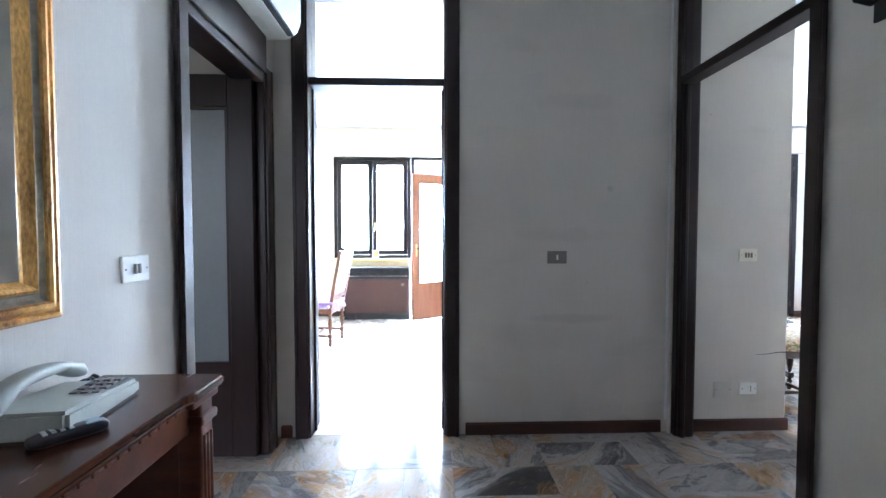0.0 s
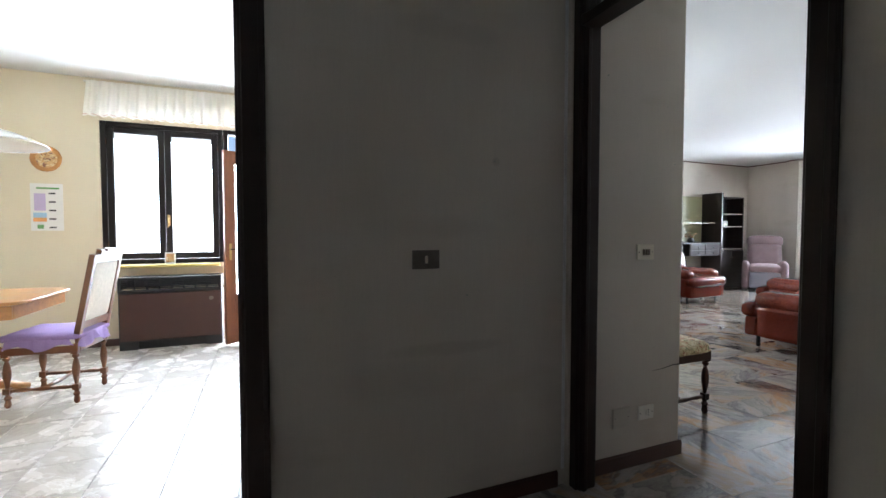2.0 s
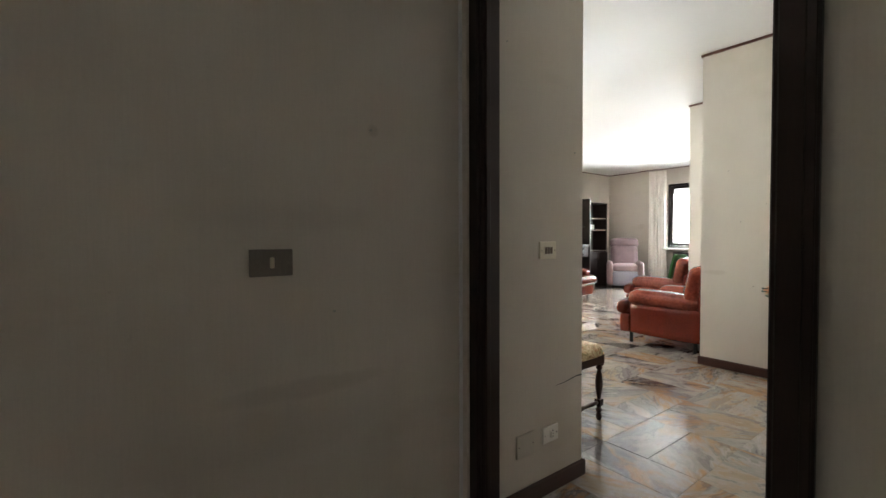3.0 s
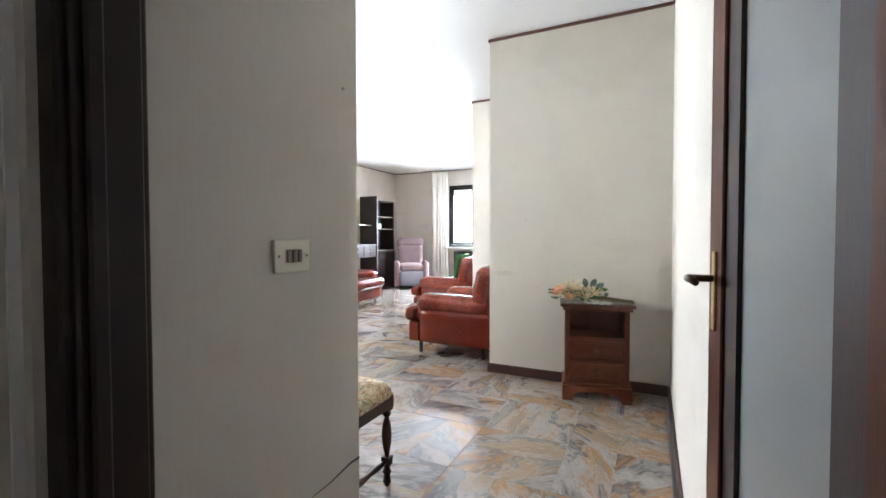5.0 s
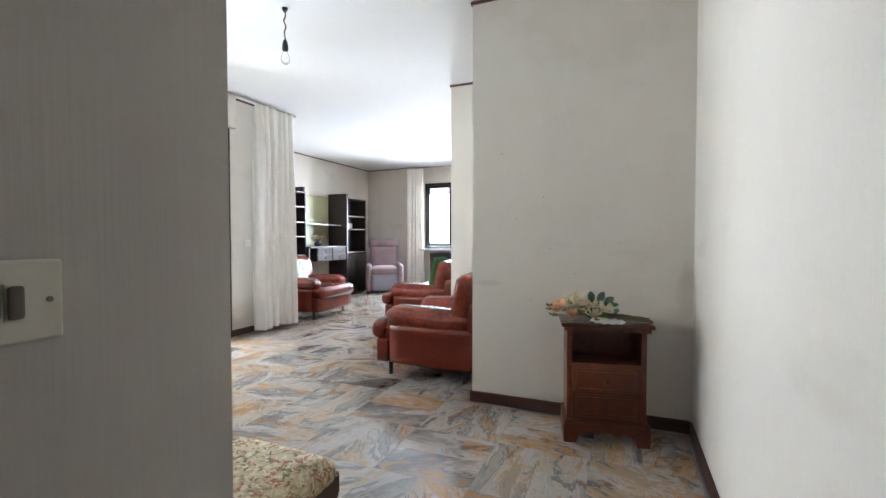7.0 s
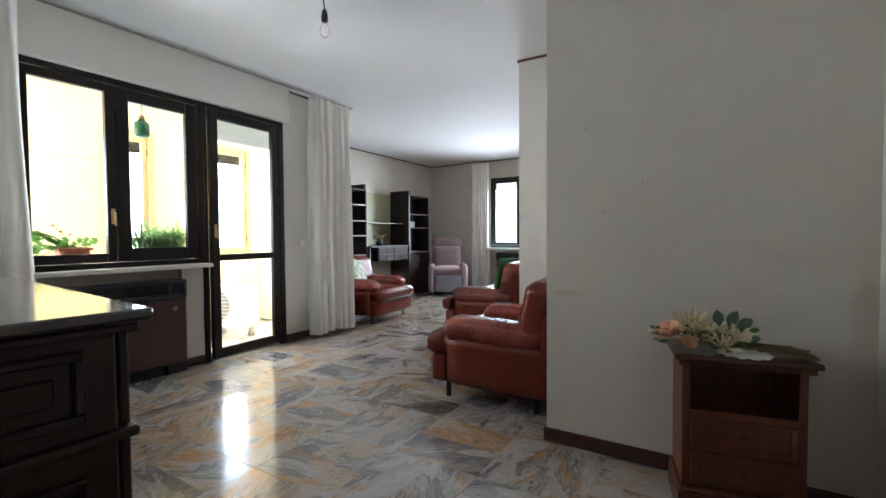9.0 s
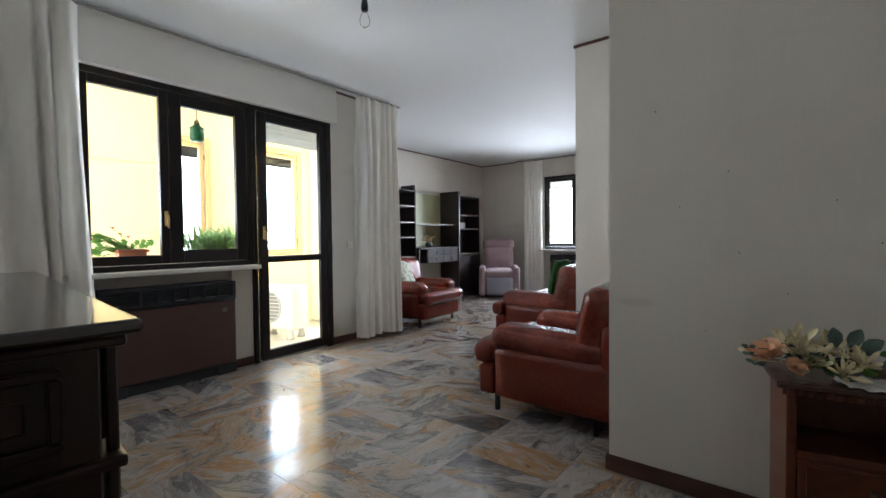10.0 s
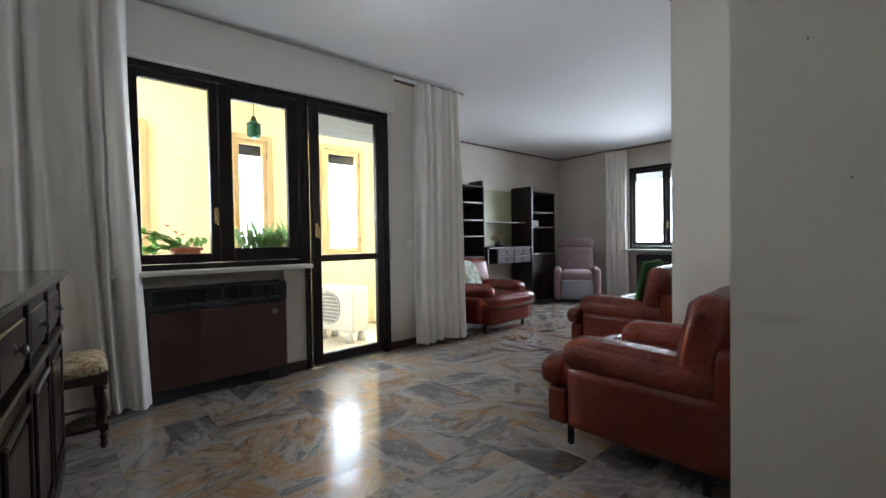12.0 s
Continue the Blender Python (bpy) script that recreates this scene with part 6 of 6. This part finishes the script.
part("print_block", boxes((0.02, 0.125, -0.003, -0.002, 0.09, 0.13)), INK_ORANGE, cal)
part("print_block", boxes((0.02, 0.125, -0.003, -0.002, 0.13, 0.18)), INK_BLUE, cal)
part("print_block", boxes((0.05, 0.10, -0.003, -0.002, 0.02, 0.06)), INK_GREEN, cal)
part("heading_bar", boxes((0.05, 0.23, -0.003, -0.002, 0.415, 0.432)), INK_GREEN, cal)
for k in range(5):
    part("text_bar", boxes((0.145, 0.20, -0.003, -0.002, 0.025 + k * 0.085, 0.040 + k * 0.085)), INK_BLACK, cal)
pc = base("photo_card", pose(-0.985, 6.24, 0.856, -10), "small photo card standing on the kitchen sill", "photo card")
part("card", boxes((0, 0.10, 0, 0.006, 0, 0.13), bevel=0.001, segments=1), PAPER, pc)
part("picture", boxes((0.012, 0.088, -0.001, 0, 0.02, 0.115)), FIGURE, pc)


def valance(name, label, x0, x1, y, z0, z1, folds):
    """A short gathered cloth with a scalloped lace hem."""
    rng = random.Random(7)
    bm = bmesh.new()
    nu, nv = folds * 8, 8
    grid = []
    for j in range(nv + 1):
        v = j / nv
        row = []
        for i in range(nu + 1):
            u = i / nu
            w = math.sin(2 * math.pi * folds * u + 0.6 * math.sin(9 * u)) * 0.022 * (0.4 + 0.6 * v)
            z = z1 + (z0 - z1) * v + (0.012 * abs(math.sin(math.pi * folds * u)) if j == nv else 0)
            row.append(bm.verts.new((x0 + (x1 - x0) * u + (u - 0.5) * 0.06 * v, y + w - 0.03 * v, z)))
        grid.append(row)
    for a, b in zip(grid, grid[1:]):
        for i in range(nu):
            bm.faces.new((a[i], a[i + 1], b[i + 1], b[i]))
    root = base(name, Matrix(), label, "valance")
    part("cloth", bm, VALANCE, root, smooth=True)
    part("rod", tube([(x0 - 0.03, y + 0.02, z1 - 0.01), (x1 + 0.03, y + 0.02, z1 - 0.01)], 0.010, 8), WHITE_PLASTIC, root)
    part("hem", tube([(x0 - 0.03 + (x1 - x0 + 0.06) * k / 60, y - 0.03 + 0.018 * math.sin(k * 1.7), z0 + 0.02 + 0.006 * math.sin(k * 1.1)) for k in range(61)], 0.006, 5), mat("pink_hem", (0.70, 0.55, 0.48), 0.9), root, "thin pinkish lace hem")
    return root


valance("valance", "white gathered lace valance over the kitchen window", -1.63, 0.32, 6.27, 2.365, 2.735, 24)

# ---- loggia ----
ou = base("outdoor_unit", pose(5.22, 7.04, 0, 0, 0, -76), "white outdoor air conditioner unit on pale feet", "air conditioner")
OW, OD, OH = 0.62, 0.25, 0.50
part("housing", boxes((-OW / 2, OW / 2, -OD / 2, OD / 2, 0.10, 0.10 + OH), bevel=0.015), WHITE_PLASTIC, ou)
part("fan_grille_ring", lathe([(0.185, 0.0), (0.185, 0.012), (0.198, 0.012), (0.198, 0.0)], 36, pose(-0.08, -OD / 2 - 0.001, 0.36, 90)), SHUTTER, ou, smooth=True)
part("fan_recess", lathe([(0.184, 0.0), (0.01, 0.002)], 36, pose(-0.08, -OD / 2 - 0.0015, 0.36, 90)), mat("grey_fan_recess", (0.30, 0.30, 0.29), 0.6), ou)
for k in range(9):
    z = 0.36 - 0.168 + k * 0.042
    h = math.sqrt(max(0.0, 0.185 ** 2 - (z - 0.36) ** 2))
    part("grille_bar", tube([(-0.08 - h, -OD / 2 - 0.010, z), (-0.08 + h, -OD / 2 - 0.010, z)], 0.004, 5), WHITE_PLASTIC, ou)
for x in (-0.22, 0.22):
    for y in (-0.09, 0.09):
        part("foot", lathe([(0.05, -0.02), (0.04, 0.05), (0.032, 0.10)], 14, pose(x, y, 0)), WHITE_PLASTIC, ou, "pale conical foot", smooth=True)
tagged(obj("cable", tube([(3.44, 7.592, 1.995), (4.0, 7.592, 1.985), (4.20, 7.592, 1.988)], 0.004, 6), SHUTTER), "thin pale cable clipped along the yellow loggia wall", "cable")
ln = base("hanging_lantern", pose(4.185, 6.76, 0), "green glass lantern hanging from the loggia ceiling", "lantern")
part("chain", tube([(0, 0, 2.75), (0, 0, 2.30)], 0.004, 6), BRONZE, ln)
part("cap", lathe([(0.010, 2.325), (0.020, 2.315), (0.026, 2.295), (0.026, 2.285)], 16), BRONZE, ln, smooth=True)
part("glass_body", lathe([(0.026, 2.285), (0.030, 2.275), (0.052, 2.255), (0.061, 2.235), (0.063, 2.20), (0.063, 2.15), (0.056, 2.130), (0.040, 2.118)], 24), GREEN_GLASS, ln, "dark green glass body", smooth=True)
for z in (2.245, 2.19, 2.14):
    part("band", lathe([(0.062, z - 0.005), (0.066, z - 0.003), (0.066, z + 0.003), (0.062, z + 0.005)], 24), GREEN_GLASS, ln, smooth=True)
rng = random.Random(31)
tagged(obj("sill_loggia", boxes((3.17, 4.37, 6.33, 6.56, 0.935, 0.965), bevel=0.004, segments=1), STONE_SILL), "outer marble sill that carries the plants", "window sill", kind="structure")
ge = base("geranium", pose(3.53, 6.46, 0.965), "geranium with red flowers in a terracotta trough", "potted plant")
bm = boxes((-0.10, 0.10, -0.06, 0.06, 0.0, 0.105))
for v in bm.verts:
    if v.co.z < 0.01:
        v.co.x, v.co.y = v.co.x * 0.82, v.co.y * 0.85
bmesh.ops.bevel(bm, geom=bm.edges[:], offset=0.010, segments=2, affect="EDGES")
part("pot", bm, TERRACOTTA, ge)
part("pot_rim", boxes((-0.112, 0.112, -0.070, 0.070, 0.098, 0.122), bevel=0.006), TERRACOTTA, ge)
part("soil", boxes((-0.095, 0.095, -0.055, 0.055, 0.10, 0.125), bevel=0.008), STEM, ge)
for k in range(44):
    far = k % 5 != 0
    u = rng.random()
    tip = Vector((-0.06 - 0.34 * u ** 0.8, rng.uniform(-0.07, 0.07), 0.16 + rng.uniform(-0.12, 0.13) * (0.5 + u))) if far else Vector((rng.uniform(-0.08, 0.16), rng.uniform(-0.06, 0.06), rng.uniform(0.14, 0.20)))
    part("stem", tube([(rng.uniform(-0.08, 0.06), 0, 0.11), tip * 0.55 + Vector((0, 0, 0.085)), tip], 0.0025, 5), LEAF, ge)
    bm = bmesh.new()
    face = Vector((rng.uniform(-0.6, 0.6), -1, rng.uniform(-0.3, 0.9))).normalized()
    first = face.cross(Vector((0.3, 0.2, 1))).normalized()
    r = rng.uniform(0.016, 0.030)
    hub = bm.verts.new(tip)
    rim = []
    for q in range(18):
        b = 2 * math.pi * q / 18
        wave = 1 + 0.10 * math.sin(b * 6)
        rim.append(bm.verts.new(tip + (first * math.cos(b) + face.cross(first) * math.sin(b)) * r * wave + face * (0.22 * r + 0.06 * r * math.cos(b * 6))))
    for q in range(17):
        bm.faces.new((hub, rim[q], rim[q + 1]))
    part("leaf", bm, LEAF, ge, smooth=True)
for k in range(7):
    c = Vector((rng.uniform(-0.38, 0.02), rng.uniform(-0.05, 0.05), rng.uniform(0.19, 0.30)))
    part("stem", tube([(rng.uniform(-0.06, 0.04), 0, 0.12), c * 0.6 + Vector((0, 0, 0.08)), c], 0.002, 5), LEAF, ge)
    blossom(ge, "flower", c, 0.018, 7, PETAL_RED, rng, 2, "small red geranium flower")
sp = base("grassy_plant", pose(4.16, 6.47, 0.965) @ Matrix.Scale(1.25, 4), "dense arching spider plant in a trough", "potted plant")
part("trough", boxes((-0.26, 0.24, -0.09, 0.09, 0.0, 0.07), bevel=0.012), TERRACOTTA, sp)
bm = bmesh.new()
for k in range(300):
    a = rng.uniform(0, 6.28)
    p = Vector((rng.gauss(0.02, 0.11), rng.uniform(-0.06, 0.06), 0.06))
    leaf_blade(bm, p, Vector((math.cos(a) * 0.8, math.sin(a) * 0.5, rng.uniform(1.0, 2.2))), rng.uniform(0.26, 0.44), rng.uniform(0.010, 0.018), rng.uniform(0.3, 0.85))
part("foliage", bm, GRASS, sp, smooth=True)["kind"] = "stuff"


# ---- floors, slab by slab ----
def slab(lx, ly, t=0.012, bevel=0.0012):
    """One flat stone with a slightly eased edge, its top at z = 0."""
    me = bpy.data.meshes.new("floor_slab")
    x, y, b = lx / 2, ly / 2, bevel
    v = [(-x, -y, -t), (x, -y, -t), (x, y, -t), (-x, y, -t), (-x, -y, -b), (x, -y, -b), (x, y, -b), (-x, y, -b), (-x + b, -y + b, 0), (x - b, -y + b, 0), (x - b, y - b, 0), (-x + b, y - b, 0)]
    f = [(8, 9, 10, 11)] + [(k, (k + 1) % 4, 4 + (k + 1) % 4, 4 + k) for k in range(4)] + [(4 + k, 4 + (k + 1) % 4, 8 + (k + 1) % 4, 8 + k) for k in range(4)]
    me.from_pydata(v, [], f)
    return me


floor = tagged(obj("floor", boxes((-3.42, 1.47, -1.72, 2.5, -0.2, -0.010), (1.47, 10.93, 1.42, 6.33, -0.2, -0.010), (6.08, 10.93, 6.33, 7.86, -0.2, -0.010)), GROUT), "polished grey and ochre veined marble floor in basket pattern", "floor", kind="structure")
kfloor = tagged(obj("floor_kitchen", boxes((-3.12, 2.01, 2.5, 6.6, -0.2, -0.010)), GROUT), "pale stoneware kitchen floor", "floor", kind="structure")
lfloor = tagged(obj("floor_loggia", boxes((2.05, 6.08, 6.33, 7.72, -0.2, -0.02), bevel=0.002), LOGGIA_TILE), "tiled loggia floor", "floor", kind="structure")
S = 0.5
plank = slab(S - 0.0006, S / 2 - 0.0006, bevel=0.0006)
plank.materials.append(MARBLE)
rest = bmesh.new()
rows = []
for i in range(-14, 16):
    for j in range(-8, 12):
        cx, cy = 3.46 + S * (i + 0.5), 2.10 + S * (j + 0.5)
        inside = (-1.32 < cx < 1.5 and -1.75 < cy < 2.6) or (1.4 < cx < 4.7 and 1.5 < cy < 6.35) or (4.2 < cx < 10.95 and 2.7 < cy < 6.35) or (6.3 < cx < 10.95 and 6.0 < cy < 7.9)
        if not inside:
            continue
        along = (i + j) % 2 == 0
        for s in (-0.25, 0.25):
            px, py = (cx, cy + s * S) if along else (cx + s * S, cy)
            rows.append((px, py, along))
near = [r for r in rows if (r[0] < 6.8 and r[1] > 0.6 and r[0] > -1.3)]
near = sorted(near, key=lambda r: (r[0] - 3.2) ** 2 + (r[1] - 3.2) ** 2)[:300]
picked = set(near)
rng = random.Random(4)
for px, py, along in rows:
    turn = (0 if along else 90) + 180 * rng.randint(0, 1)
    if (px, py, along) in picked:
        ob = new("floor_slab", plank)
        ob.matrix_world = pose(px, py, -0.0015 * rng.random(), 0, 0, turn)
        ob.parent = floor
    else:
        m = pose(px, py, -0.0015 * rng.random(), 0, 0, turn)
        v0 = [rest.verts.new(m @ v.co) for v in plank.vertices]
        for p in plank.polygons:
            rest.faces.new([v0[k] for k in p.vertices])
tagged(obj("floor_slabs_far", rest, MARBLE, floor), kind="stuff")
ktile = slab(0.33 - 0.004, 0.33 - 0.004)
ktile.materials.append(KITCHEN_TILE)
for i in range(-9, 7):
    for j in range(0, 12):
        x, y = 0.05 + 0.33 * i, 2.62 + 0.33 * (j + 0.5)
        if -2.95 < x < 1.9 and y < 6.45:
            ob = new("floor_tile", ktile)
            ob.matrix_world = pose(x, y, -0.001 * rng.random(), 0, 0, 90 * rng.randint(0, 3))
            ob.parent = kfloor
part("threshold", boxes((-0.87, -0.07, 2.5, 2.62, -0.012, 0.001), bevel=0.001, segments=1), STONE_SILL, kfloor)
